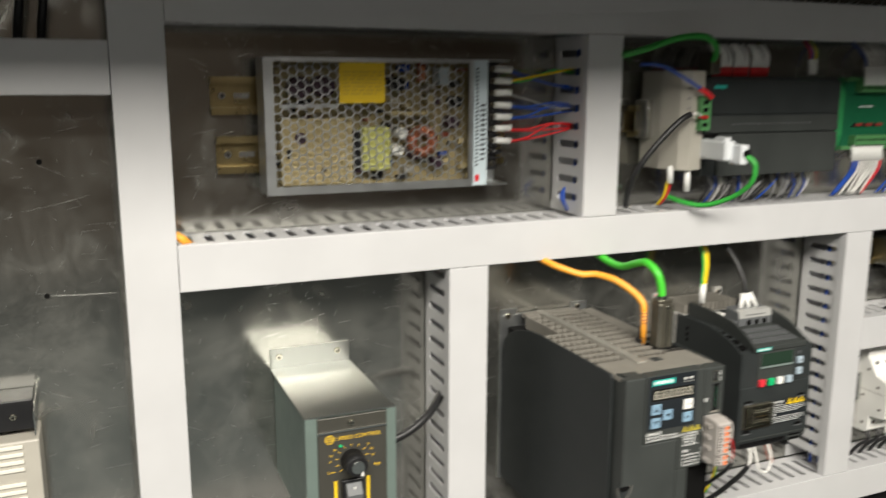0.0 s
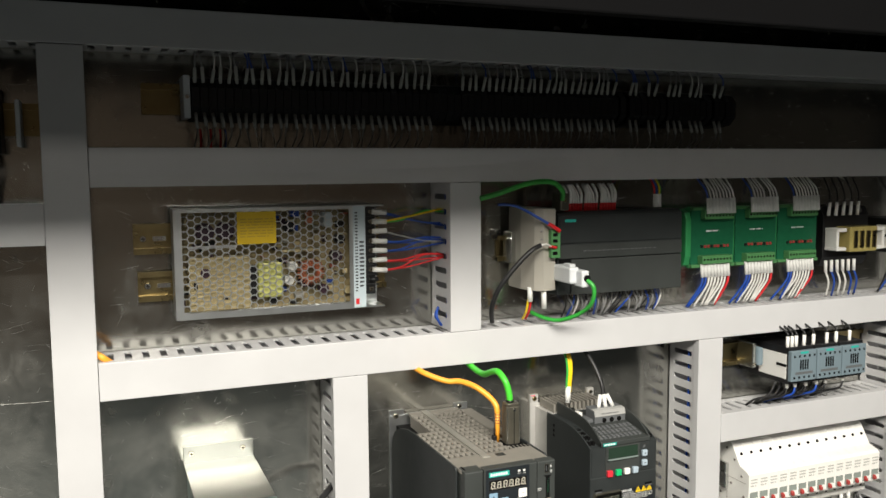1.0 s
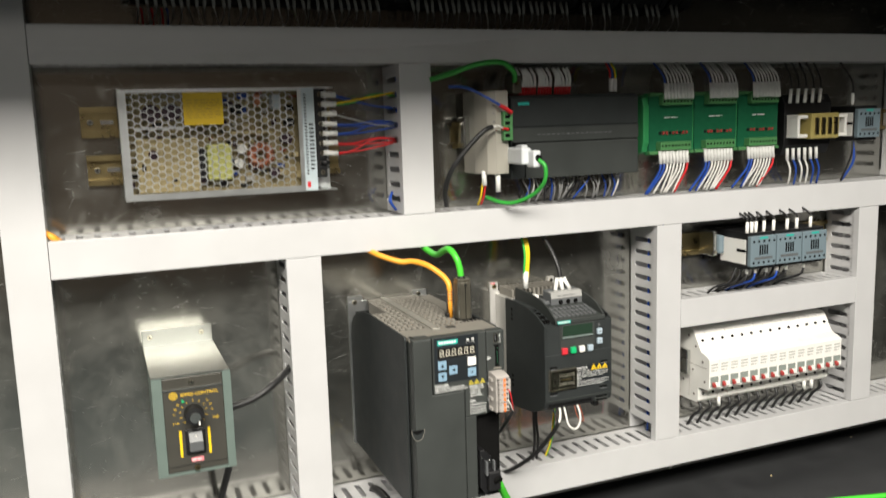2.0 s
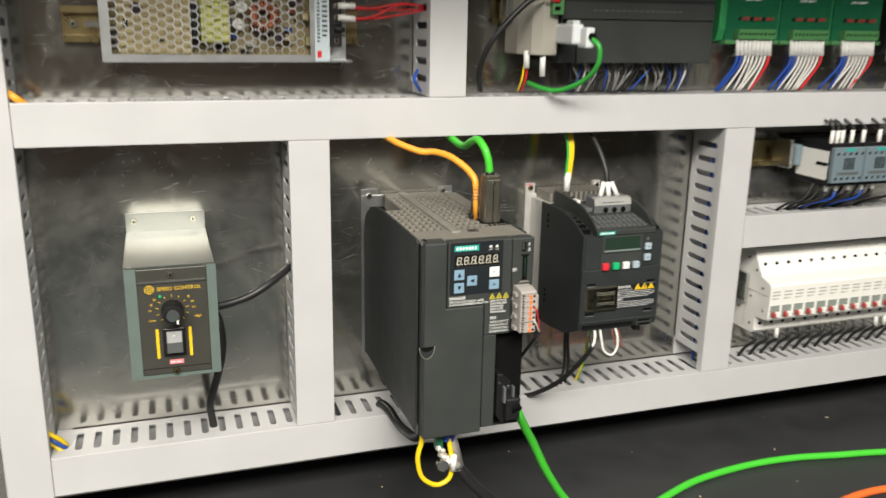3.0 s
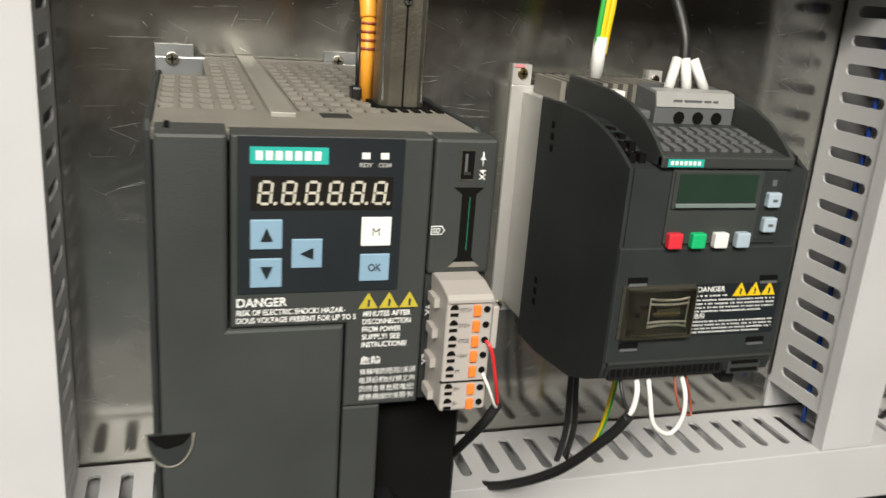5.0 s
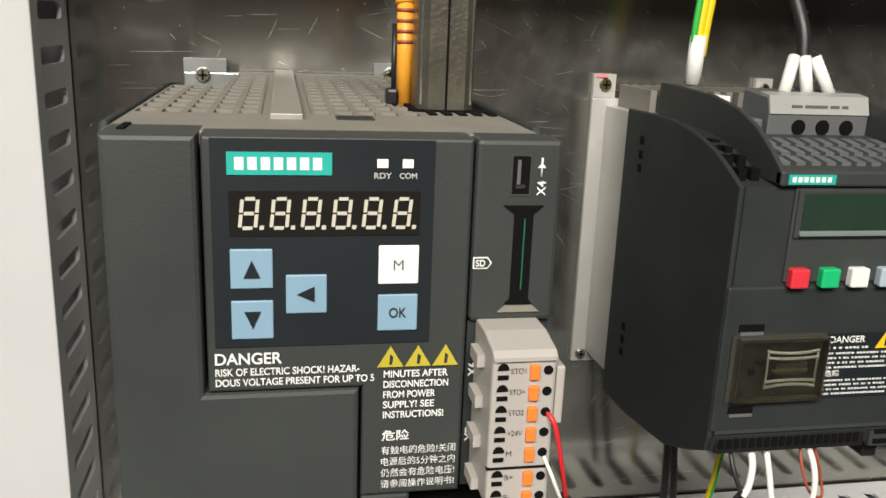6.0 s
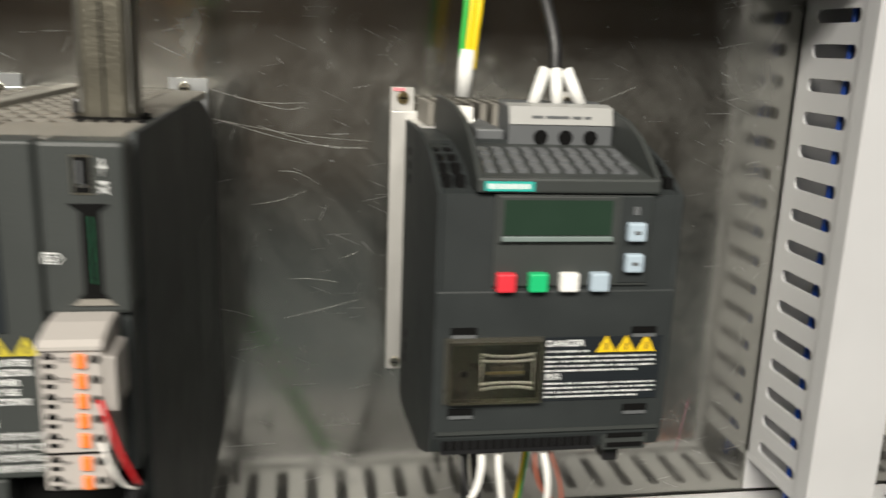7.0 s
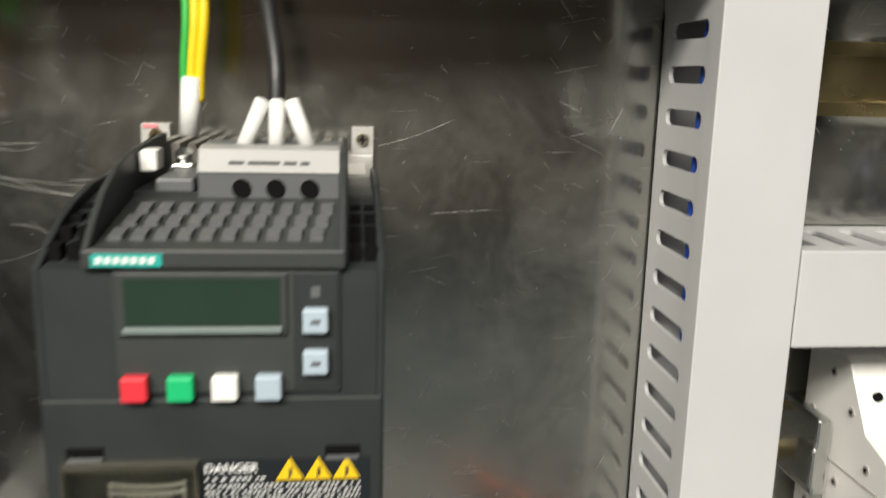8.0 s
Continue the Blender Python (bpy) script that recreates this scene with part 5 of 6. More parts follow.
    for k in range(6):
        bx = 0.4252 + 0.00655 * k
        bm = bmesh.new()
        w, h, th, lean = 0.0040, 0.0072, 0.00076, 0.10
        zc = 1.2233
        def seg_box(u0, u1, v0, v1):
            pts = [(bx + u0 + lean * v0, zc + v0), (bx + u1 + lean * v0, zc + v0), (bx + u1 + lean * v1, zc + v1), (bx + u0 + lean * v1, zc + v1)]
            prism(bm, pts, q - 0.00035, q - 0.0001, "y")
        g = 0.0002
        for v in (0, (h - th) / 2, h - th):
            seg_box(th + g, w - th - g, v, v + th)
        for u in (0, w - th):
            seg_box(u, u + th, th / 2 + g, h / 2 - g)
            seg_box(u, u + th, h / 2 + g, h - th / 2 - g)
        seg_box(w + 0.0005, w + 0.0014, 0, 0.0009)
        part("digit", bm, SEGMENT, dp)
    def key(kx0, kx1, kz0, kz1, m, label):
        return part("key", boxbm(kx0, kx1, q - 0.0005, q + 0.0002, kz0, kz1, bevel=0.0003), m, kp, label)
    key(0.4234, 0.4324, 1.2100, 1.2190, BLUEKEY, "pale blue arrow key")
    key(0.4234, 0.4324, 1.1982, 1.2072, BLUEKEY, "pale blue arrow key")
    key(0.4351, 0.4440, 1.2040, 1.2130, BLUEKEY, "pale blue arrow key")
    key(0.4553, 0.4643, 1.2105, 1.2195, WHITE, "white menu key")
    key(0.4553, 0.4643, 1.1993, 1.2080, BLUEKEY, "pale blue confirm key")
    for tri in (((0.4262, 1.2125), (0.4297, 1.2125), (0.42795, 1.2165)), ((0.4262, 1.2047), (0.42795, 1.2007), (0.4297, 1.2047)), ((0.4413, 1.2067), (0.4413, 1.2103), (0.4375, 1.2085))):
        part("arrow", prism(bmesh.new(), tri, q - 0.0008, q - 0.0004, "y"), PANEL, kp)
    lettering("M", 0.4586, 1.2138, 0.0024, q - 0.0007, kp, MIDGREY, bold=0.0)
    lettering("OK", 0.4578, 1.2025, 0.0024, q - 0.0007, kp, INK, width=0.0040)
    # danger notice
    dl = t
    lettering("DANGER", 0.4196, 1.1920, 0.0028, q - 0.0001, dl, PRINT, width=0.0145)
    lettering("RISK OF ELECTRIC SHOCK! HAZAR-", 0.4196, 1.1893, 0.0018, q - 0.0001, dl, PRINT, width=0.0318)
    lettering("DOUS VOLTAGE PRESENT FOR UP TO 5", 0.4196, 1.1868, 0.0018, q - 0.0001, dl, PRINT, width=0.0352)
    for k, line in enumerate(("MINUTES AFTER", "DISCONNECTION", "FROM POWER", "SUPPLY! SEE", "INSTRUCTIONS!")):
        lettering(line, 0.4570, 1.1875 - 0.0026 * k, 0.0018, q - 0.0001, dl, PRINT, width=(0.0150, 0.0152, 0.0122, 0.0120, 0.0143)[k])
    lettering("\u5371\u9669", 0.4568, 1.1712, 0.0028, q - 0.0001, dl, PRINT, width=0.0066)
    for k, line in enumerate(("\u6709\u89e6\u7535\u7684\u5371\u9669!\u5173\u95ed", "\u7535\u6e90\u540e\u76845\u5206\u949f\u4e4b\u5185", "\u4ecd\u7136\u4f1a\u6709\u5371\u9669\u7535\u538b!", "\u8bf7\u53c2\u9605\u64cd\u4f5c\u8bf4\u660e\u4e66!")):
        lettering(line, 0.4568, 1.1676 - 0.0030 * k, 0.0022, q - 0.0001, dl, PRINT, width=0.0178, bold=0.0)
    for k in range(3):
        warning(0.4585 + 0.0064 * k, 1.1902, 0.0060, q - 0.0002, t, OLIVE)
    # sockets
    part("usb_shell", boxbm(0.4844, 0.4891, y - 0.0002, y + 0.002, 1.2307, 1.2403), SHELL, t, "dull metal socket shell")
    part("usb_socket", boxbm(0.4848, 0.4888, y - 0.0003, y + 0.002, 1.2312, 1.2398), CAVITY, t)
    part("usb_tongue", boxbm(0.4858, 0.4866, y - 0.0006, y, 1.2332, 1.2390), MIDGREY, t)
    part("usb_contact", boxbm(0.4856, 0.4878, y - 0.0006, y, 1.2325, 1.2334), ZINC, t)
    cs = part("card_slot", prism(bmesh.new(), [(0.4832, 1.2285), (0.4925, 1.2285), (0.4902, 1.2265), (0.4902, 1.2062), (0.4912, 1.2048), (0.4845, 1.2048), (0.4858, 1.2062), (0.4858, 1.2265)], y - 0.0004, y + 0.001, "y"), CAVITY, t)
    part("slot_foot", prism(bmesh.new(), [(0.4830, 1.2030), (0.4930, 1.2030), (0.4912, 1.2046), (0.4848, 1.2046)], y - 0.0006, y, "y"), DUSTY, cs)
    part("card_edge", boxbm(0.4881, 0.4884, y - 0.0005, y, 1.2085, 1.2255), GREENPCB, cs)
    sign = part("card_sign", prism(bmesh.new(), [(0.4768, 1.2136), (0.4802, 1.2136), (0.4812, 1.2150), (0.4802, 1.2164), (0.4768, 1.2164)], y - 0.0002, y, "y"), PRINT, t, "small white arrow-shaped print")
    part("sign_field", prism(bmesh.new(), [(0.4771, 1.2139), (0.4801, 1.2139), (0.4808, 1.2150), (0.4801, 1.2161), (0.4771, 1.2161)], y - 0.0003, y - 0.0001, "y"), CHARCOAL2, sign)
    lettering("SD", 0.4774, 1.2142, 0.0016, y - 0.0004, sign, PRINT, width=0.0022)
    lettering("X4", 0.4906, 1.2308, 0.0020, y - 0.0003, t, PRINT, upright=True)
    part("port_symbol", tube(bmesh.new(), [(0.4915, y - 0.0002, 1.2352), (0.4915, y - 0.0002, 1.2395)], 0.00025, 5), PRINT, t)
    part("port_symbol", prism(bmesh.new(), [(0.4906, 1.2372), (0.4924, 1.2372), (0.4915, 1.2384)], y - 0.0005, y, "y"), PRINT, t)
    lettering("X6", 0.4772, 1.1862, 0.0022, y + 0.0016, t, PRINT, upright=True)
    lettering("X7", 0.4772, 1.1690, 0.0022, y + 0.0016, t, PRINT, upright=True)
    return t


servo_drive()


def spring_plug():
    t = thing("spring_terminal_plug", (0.489, 0.555, 1.16), "light grey spring terminal plug with orange releases in the drive", "terminal plug")
    y = 0.537
    part("plug_body", boxbm(0.4785, 0.4930, y, 0.557, 1.1615, 1.1985, bevel=0.0008), GREYPLUG, t)
    part("head", prism(bmesh.new(), [(0.557, 1.1975), (0.557, 1.2012), (0.547, 1.2012), (y + 0.001, 1.1996), (y - 0.0008, 1.1984), (y - 0.0008, 1.1975)], 0.4785, 0.4930, "x", bevel=0.0005), GREYPLUG, t)
    part("side_grip", boxbm(0.4932, 0.4952, y + 0.0005, 0.553, 1.1815, 1.1955, bevel=0.0005), GREYPLUG, t)
    for k in range(7):
        z = 1.1950 - 0.0050 * k - (0.0010 if k > 4 else 0)
        part("release", boxbm(0.4868, 0.4890, y - 0.0010, y + 0.0006, z - 0.0020, z + 0.0015, bevel=0.0003), ORANGEKEY, t, "orange release tab")
        part("wire_entry", cyl(bmesh.new(), (0.4910, y - 0.0002, z), (0.4910, y + 0.0008, z), 0.0011, seg=10), CAVITY, t)
        part("test_hole", boxbm(0.4797, 0.4821, y - 0.0003, y + 0.0006, z - 0.0019, z - 0.0009), CAVITY, t)
        part("test_hole", prism(bmesh.new(), [(0.4809 + 0.0013 * math.cos(math.pi * j / 6), z + 0.0003 + 0.0016 * math.sin(math.pi * j / 6)) for j in range(7)], y - 0.0003, y + 0.0006, "y"), CAVITY, t)
        lettering(("STO1", "STO+", "STO2", "+24V", "M", "B+", "B-")[k], 0.4826, z - 0.0006, 0.0013, y - 0.0002, t, INK, width=0.0034 if k < 4 else None, bold=0.0)
        if k % 2 == 0:
            part("side_lug", boxbm(0.4768, 0.4790, 0.545, 0.553, z - 0.002, z + 0.001), GREYPLUG, t)
    part("joint", boxbm(0.4783, 0.4932, y - 0.0003, y + 0.001, 1.1712, 1.1717), CAVITY, t)
    return t


spring_plug()
run("red_signal_wire", [(0.4910, 0.5385, 1.185), (0.4928, 0.535, 1.1825), (0.4955, 0.536, 1.172), (0.4985, 0.540, 1.161)], 0.00055, REDW, "red wire from the spring plug")
run("white_signal_wire", [(0.4910, 0.5385, 1.175), (0.4930, 0.535, 1.170), (0.496, 0.536, 1.163), (0.4985, 0.540, 1.160)], 0.00045, WHITEW, "white wire from the spring plug")
place_by()
run("black_signal_cable", [(0.5061, 0.5568, 1.1462), (0.5035, 0.562, 1.136), (0.504, 0.590, 1.108), (0.5075, 0.630, 1.072), (0.5085, 0.668, 1.044), (0.5065, 0.715, 1.016), (0.5065, 0.748, 1.000), (0.508, 0.758, 0.985)], 0.0017, RUBBER, "black signal cable from the spring plug into the duct", "cable", seg=12)
# plugs on the drive's top
hood2 = thing("encoder_plug", (0.487, 0.640, 1.231), "dark metal encoder plug hood standing in the drive's top", "plug")
outline = [(0.4785, 0.6345), (0.4815, 0.6318), (0.4925, 0.6318), (0.4955, 0.6345), (0.4955, 0.6455), (0.4925, 0.6482), (0.4815, 0.6482), (0.4785, 0.6455)]
part("hood", prism(bmesh.new(), outline, 1.2300, 1.2735, "z", bevel=0.0008), SHELL, hood2)
part("hood_cap", prism(bmesh.new(), [(0.487 + (px - 0.487) * 0.93, 0.640 + (py - 0.640) * 0.9) for px, py in outline], 1.2732, 1.2775, "z", bevel=0.0012), SHELL, hood2)
part("hood_seam", boxbm(0.4866, 0.4872, 0.6313, 0.6320, 1.2310, 1.2730), CAVITY, hood2)
for bx in (0.4796, 0.4946):
    part("edge_bead", boxbm(bx - 0.0004, bx + 0.0004, 0.6330, 0.6339, 1.2330, 1.2715, bevel=0.0002), ZINC, hood2)
screw(0.4870, 0.6315, 1.2700, 0.0018, hood2, ZINC)
part("plug_mouth", boxbm(0.4768, 0.4972, 0.6300, 0.6500, 1.2296, 1.2318), CAVITY, hood2)
part("cable_neck", cyl(bmesh.new(), (0.4858, 0.6400, 1.2770), (0.4856, 0.6400, 1.2800), 0.0046, seg=16), BLACK, hood2)
run("green_encoder_cable", [(0.4857, 0.6400, 1.2775), (0.4842, 0.6405, 1.2900), (0.4815, 0.6440, 1.3010), (0.4790, 0.6560, 1.3082), (0.4785, 0.6720, 1.3045), (0.4800, 0.6960, 1.2965), (0.4800, 0.7200, 1.2968), (0.4770, 0.7420, 1.3040), (0.4750, 0.7600, 1.3160)], 0.0037, GREENCABLE, "bright green encoder cable dipping behind the duct", "cable", seg=14)
boot = thing("orange_cable_boot", (0.4777, 0.6545, 1.231), "ribbed orange strain relief on the drive's top", "cable boot")
part("sleeve", cyl(bmesh.new(), (0.4778, 0.6545, 1.2290), (0.4775, 0.6547, 1.2640), 0.0026, 0.0028, 16), ORANGE, boot)
for k in range(4):
    zr = 1.2500 + 0.0032 * k
    part("groove", cyl(bmesh.new(), (0.4776, 0.6546, zr), (0.4776, 0.6546, zr + 0.0011), 0.0029, seg=16), RUST, boot, "dark rust-coloured groove ring")
part("clamp_screw", cyl(bmesh.new(), (0.4742, 0.6555, 1.2300), (0.4742, 0.6555, 1.2560), 0.0008, seg=8), BLACK, boot)
part("seat", boxbm(0.4718, 0.4756, 0.652, 0.659, 1.2305, 1.2360, bevel=0.001), BLACK, boot)
run("orange_motor_cable", [(0.4775, 0.6547, 1.2620), (0.4768, 0.6572, 1.2700), (0.4720, 0.6655, 1.2785), (0.4600, 0.6790, 1.2885), (0.4480, 0.6940, 1.2918), (0.4370, 0.7010, 1.2912), (0.4230, 0.7110, 1.2955), (0.4130, 0.7220, 1.3000), (0.4050, 0.7450, 1.3060), (0.4010, 0.7600, 1.3160)], 0.0033, ORANGE, "orange cable arching from the drive to the duct", "cable", seg=14)
# lower connector and cables under the drive
dplug = thing("lower_signal_plug", (0.482, 0.60, 1.05), "black plug housing low on the drive's flank", "plug")
part("socket_strip", boxbm(0.4695, 0.4860, 0.5840, 0.70, 1.0600, 1.1425, bevel=0.0006), BLACK, dplug)
part("contact", boxbm(0.4725, 0.4785, 0.5830, 0.5842, 1.1220, 1.1262), BRASS, dplug)
part("hood", prism(bmesh.new(), [(0.4715, 1.1020), (0.4770, 1.1020), (0.4850, 1.0935), (0.4865, 1.0820), (0.4865, 1.0560), (0.4780, 1.0500), (0.4715, 1.0600)], 0.5690, 0.6050, "y", bevel=0.0012), BLACK, dplug)
part("boss", boxbm(0.4785, 0.4935, 0.5620, 0.5900, 1.0560, 1.0790, bevel=0.0022), BLACK, dplug)
part("clip_arm", boxbm(0.4765, 0.4790, 0.5640, 0.5690, 1.0740, 1.0900, bevel=0.0006), MIDGREY, dplug)
part("clip_arm", boxbm(0.4855, 0.4875, 0.5640, 0.5690, 1.0740, 1.0900, bevel=0.0006), MIDGREY, dplug)
screw(0.4825, 0.5690, 1.0885, 0.0020, dplug, ZINC)
screw(0.4735, 0.5690, 1.0930, 0.0012, dplug, ZINC)
part("gland", cyl(bmesh.new(), (0.4870, 0.5700, 1.0720), (0.4895, 0.5610, 1.0670), 0.0052, seg=16), CAVITY, dplug)
run("green_bus_cable", [(0.4880, 0.5680, 1.0700), (0.4930, 0.5670, 1.0610), (0.5035, 0.5760, 1.0430), (0.5215, 0.5890, 1.0125), (0.5440, 0.6000, 0.9710), (0.5720, 0.6100, 0.9290), (0.6000, 0.6120, 0.9060), (0.6350, 0.6020, 0.8995), (0.6650, 0.6040, 0.8995), (0.7040, 0.6220, 0.8995), (0.7640, 0.6440, 0.8995), (0.8400, 0.6550, 0.8995), (0.9070, 0.6540, 0.8995), (0.9720, 0.6430, 0.8995), (1.0400, 0.6310, 0.8995), (1.2, 0.59, 0.8995), (1.4, 0.55, 0.8995)], 0.0042, GREENCABLE, "bright green bus cable running down onto the cabinet floor", "cable", seg=14)
run("orange_floor_cable", [(0.78, 0.45, 0.8996), (0.84, 0.525, 0.8996), (0.885, 0.552, 0.8996), (0.93, 0.562, 0.8996), (0.98, 0.560, 0.8996), (1.10, 0.535, 0.8996), (1.3, 0.50, 0.8996)], 0.0043, REDORANGE, "red-orange cable lying on the cabinet floor", "cable", seg=14)
run("yellow_earth_loop", [(0.4045, 0.587, 1.052), (0.4035, 0.585, 1.037), (0.3995, 0.585, 1.019), (0.4030, 0.585, 1.000), (0.4120, 0.585, 0.990), (0.4220, 0.585, 0.987), (0.4320, 0.585, 0.993), (0.4345, 0.586, 1.008), (0.4320, 0.588, 1.030), (0.4310, 0.590, 1.052)], 0.0024, YELLOWW, "yellow earth wire looping under the drive", "wire", seg=12)
run("white_core", [(0.4350, 0.583, 1.017), (0.4348, 0.583, 1.001)], 0.0031, SLEEVE, "white sleeve on the earth wire", "wire marker", seg=12)
clamp = thing("shield_clamp", (0.430, 0.60, 1.02), "bright crumpled shield clamp under the drive", "clamp")
bm = bmesh.new()
lump = random.Random(12)
for k in range(9):
    c = (0.4215 + 0.0022 * k + lump.uniform(-0.0015, 0.0015), 0.586 + lump.uniform(-0.003, 0.004), 1.0235 - 0.0026 * k + lump.uniform(-0.002, 0.002))
    bmesh.ops.create_icosphere(bm, subdivisions=2, radius=1, matrix=Matrix.Translation(c) @ Euler((lump.uniform(0, 3), lump.uniform(0, 3), 0)).to_matrix().to_4x4() @ Matrix.Diagonal((lump.uniform(0.0025, 0.005), 0.0035, lump.uniform(0.0022, 0.0042), 1)))
for v in bm.verts:
    v.co += Vector((lump.uniform(-1, 1), lump.uniform(-1, 1), lump.uniform(-1, 1))) * 0.0006
part("foil", bm, FOIL, clamp)
part("clamp_nut", cyl(bmesh.new(), (0.4240, 0.588, 1.008), (0.4240, 0.581, 1.008), 0.0060, seg=6), ZINC, clamp)
part("braid", cyl(bmesh.new(), (0.431, 0.596, 1.050), (0.444, 0.593, 0.996), 0.0058, seg=14), FOIL, clamp)
part("blue_lug", boxbm(0.4265, 0.4365, 0.586, 0.598, 1.030, 1.0480, bevel=0.001), BLUEW, clamp)
part("green_lug", boxbm(0.4190, 0.4262, 0.588, 0.598, 1.022, 1.0480, bevel=0.001), GREENPCB, clamp)
run("black_motor_cable", [(0.441, 0.593, 1.002), (0.460, 0.592, 0.976), (0.478, 0.592, 0.957), (0.505, 0.600, 0.930), (0.54, 0.595, 0.908), (0.60, 0.52, 0.9005), (0.63, 0.42, 0.9005)], 0.0055, RUBBER, "thick black motor cable running to the floor", "cable", seg=14)
run("black_mains_cable", [(0.4060, 0.762, 0.980), (0.4065, 0.752, 0.997), (0.4090, 0.725, 1.001), (0.4110, 0.695, 0.999), (0.4115, 0.655, 1.007), (0.4120, 0.630, 1.016), (0.4140, 0.612, 1.032), (0.4160, 0.605, 1.050)], 0.0048, RUBBER, "black sheathed mains cable from the duct to the drive", "cable", seg=14)


# ---- frequency inverter ----
INVERTER_FORM = Matrix.Translation((0.6215, P, 1.2055)) @ Matrix.Diagonal((1.03, 0.9355, 1.04, 1)) @ Matrix.Translation((-0.6118, -0.788, -1.2165))
place_by(form=INVERTER_FORM)


def inverter():
    t = thing("frequency_inverter", (0.631, P, 1.10), "charcoal frequency inverter with small display and coloured keys on the plate", "inverter")
    x0, x1, y = 0.5865, 0.6780, 0.633
    part("heat_sink_plate", boxbm(0.5832, 0.6780, P - 0.0086, P - 0.0053, 1.0975, 1.2335, bevel=0.0004), BRIGHTALU, t, "bare aluminium back plate")
    for ex0, ex1 in ((0.5832, 0.5945), (0.6690, 0.6780)):
        part("plate_ear", boxbm(ex0, ex1, P - 0.0085, P - 0.0054, 1.2337, 1.2450), BRIGHTALU, t, "bare aluminium fixing ear")
    part("heat_sink_edge", boxbm(0.5905, 0.6745, 0.7445, P - 0.0088, 1.104, 1.2300), BRIGHTALU, t)
    for k in range(12):
        fx = 0.5965 + 0.0061 * k
        part("heat_sink_fin", boxbm(fx, fx + 0.0030, 0.7440, P - 0.0090, 1.2302, 1.2405), DUSTY, t, "dusty heat sink fin")
    screw(0.5892, P - 0.0086, 1.2400, 0.0032, t, BRASS)
    screw(0.6735, P - 0.0086, 1.2400, 0.0030, t)
    screw(0.5880, P - 0.0086, 1.1016, 0.0030, t)
    part("pink_mark", boxbm(0.5842, 0.5900, P - 0.0092, P - 0.0086, 1.2434, 1.2449), PINK, t)
    cheek = [(y + 0.002, 1.118), (y, 1.124), (y, 1.2165), (0.6440, 1.2215), (0.656, 1.2262), (0.670, 1.2295), (0.690, 1.2325), (0.715, 1.2330), (0.744, 1.2325), (0.744, 1.098), (0.715, 1.0985), (0.670, 1.1040), (0.650, 1.1110)]
    inner = [(yy, zz - (0.0035 if zz > 1.2 and yy > y + 0.005 else 0)) for yy, zz in cheek]
    part("left_cheek", prism(bmesh.new(), cheek, x0, x0 + 0.0022, "x", bevel=0.0007), CHARCOAL, t)
    part("right_cheek", prism(bmesh.new(), cheek, x1 - 0.0022, x1, "x", bevel=0.0007), CHARCOAL, t)
    part("body", prism(bmesh.new(), inner, x0 + 0.0022, x1 - 0.0022, "x"), CHARCOAL, t)
    for k in range(3):
        part("side_notch", boxbm(x0 - 0.0002, x0 + 0.001, 0.722, 0.726, 1.219 - 0.006 * k, 1.2225 - 0.006 * k), CAVITY, t)
        part("side_notch", boxbm(x0 - 0.0002, x0 + 0.001, 0.722, 0.726, 1.135 - 0.006 * k, 1.1385 - 0.006 * k), CAVITY, t)
    # vents on both shoulders
    for sx in (0.5905, 0.5955, 0.6700, 0.6742):
        for k in range(6):
            a = 0.640 + 0.011 * k
            zz = 1.2165 + (0.0105 * (1 - math.exp(-(a - 0.633) / 0.026))) + 0.0015
            part("shoulder_vent", boxbm(sx - 0.0016, sx + 0.0016, a, a + 0.0065, zz - 0.004, zz + 0.0012), CAVITY, t)
    # raised middle: wings, sloped grille and wire block
    wing = [(0.6305, 1.2175), (0.6305, 1.2222), (0.640, 1.2285), (0.652, 1.2350), (0.668, 1.2400), (0.690, 1.2430), (0.72, 1.2442), (0.742, 1.2445), (0.742, 1.2175)]
    part("wing", prism(bmesh.new(), wing, 0.5998, 0.6018, "x", bevel=0.0006), CHARCOAL2, t)
    part("wing", prism(bmesh.new(), wing, 0.6655, 0.6675, "x", bevel=0.0006), CHARCOAL2, t)
    part("lip", boxbm(0.5998, 0.6675, 0.6302, 0.6345, 1.2172, 1.2226, bevel=0.0009), CHARCOAL2, t)
    grille = part("sloped_grille", prism(bmesh.new(), [(0.6340, 1.2172), (0.6340, 1.2222), (0.684, 1.2290), (0.684, 1.2172)], 0.6018, 0.6655, "x"), CHARCOAL2, t)
    for r in range(3):
        for k in range(10):
            gx, gy = 0.6045 + 0.0059 * k + 0.0010 * r, 0.6400 + 0.0125 * r
            gz = 1.2222 + (gy - 0.634) * 0.136
            part("grille_rib", prism(bmesh.new(), [(gy, gz - 0.0006), (gy, gz + 0.0012), (gy + 0.0085, gz + 0.0023), (gy + 0.0085, gz)], gx, gx + 0.0036, "x"), MIDGREY, grille)
    part("deck", boxbm(0.6018, 0.6655, 0.684, 0.741, 1.2172, 1.2305), CHARCOAL, t)
    wb = part("wire_block", prism(bmesh.new(), [(0.6830, 1.2250), (0.6830, 1.2370), (0.6855, 1.2430), (0.706, 1.2450), (0.706, 1.2250)], 0.6215, 0.6652, "x", bevel=0.0006), MIDGREY, t, "grey wire entry block")
    part("pale_rim", prism(bmesh.new(), [(0.6824, 1.2368), (0.6849, 1.2437), (0.692, 1.2447), (0.692, 1.2430), (0.6856, 1.2425), (0.6832, 1.2366)], 0.6217, 0.6650, "x"), PALEGREY, wb)
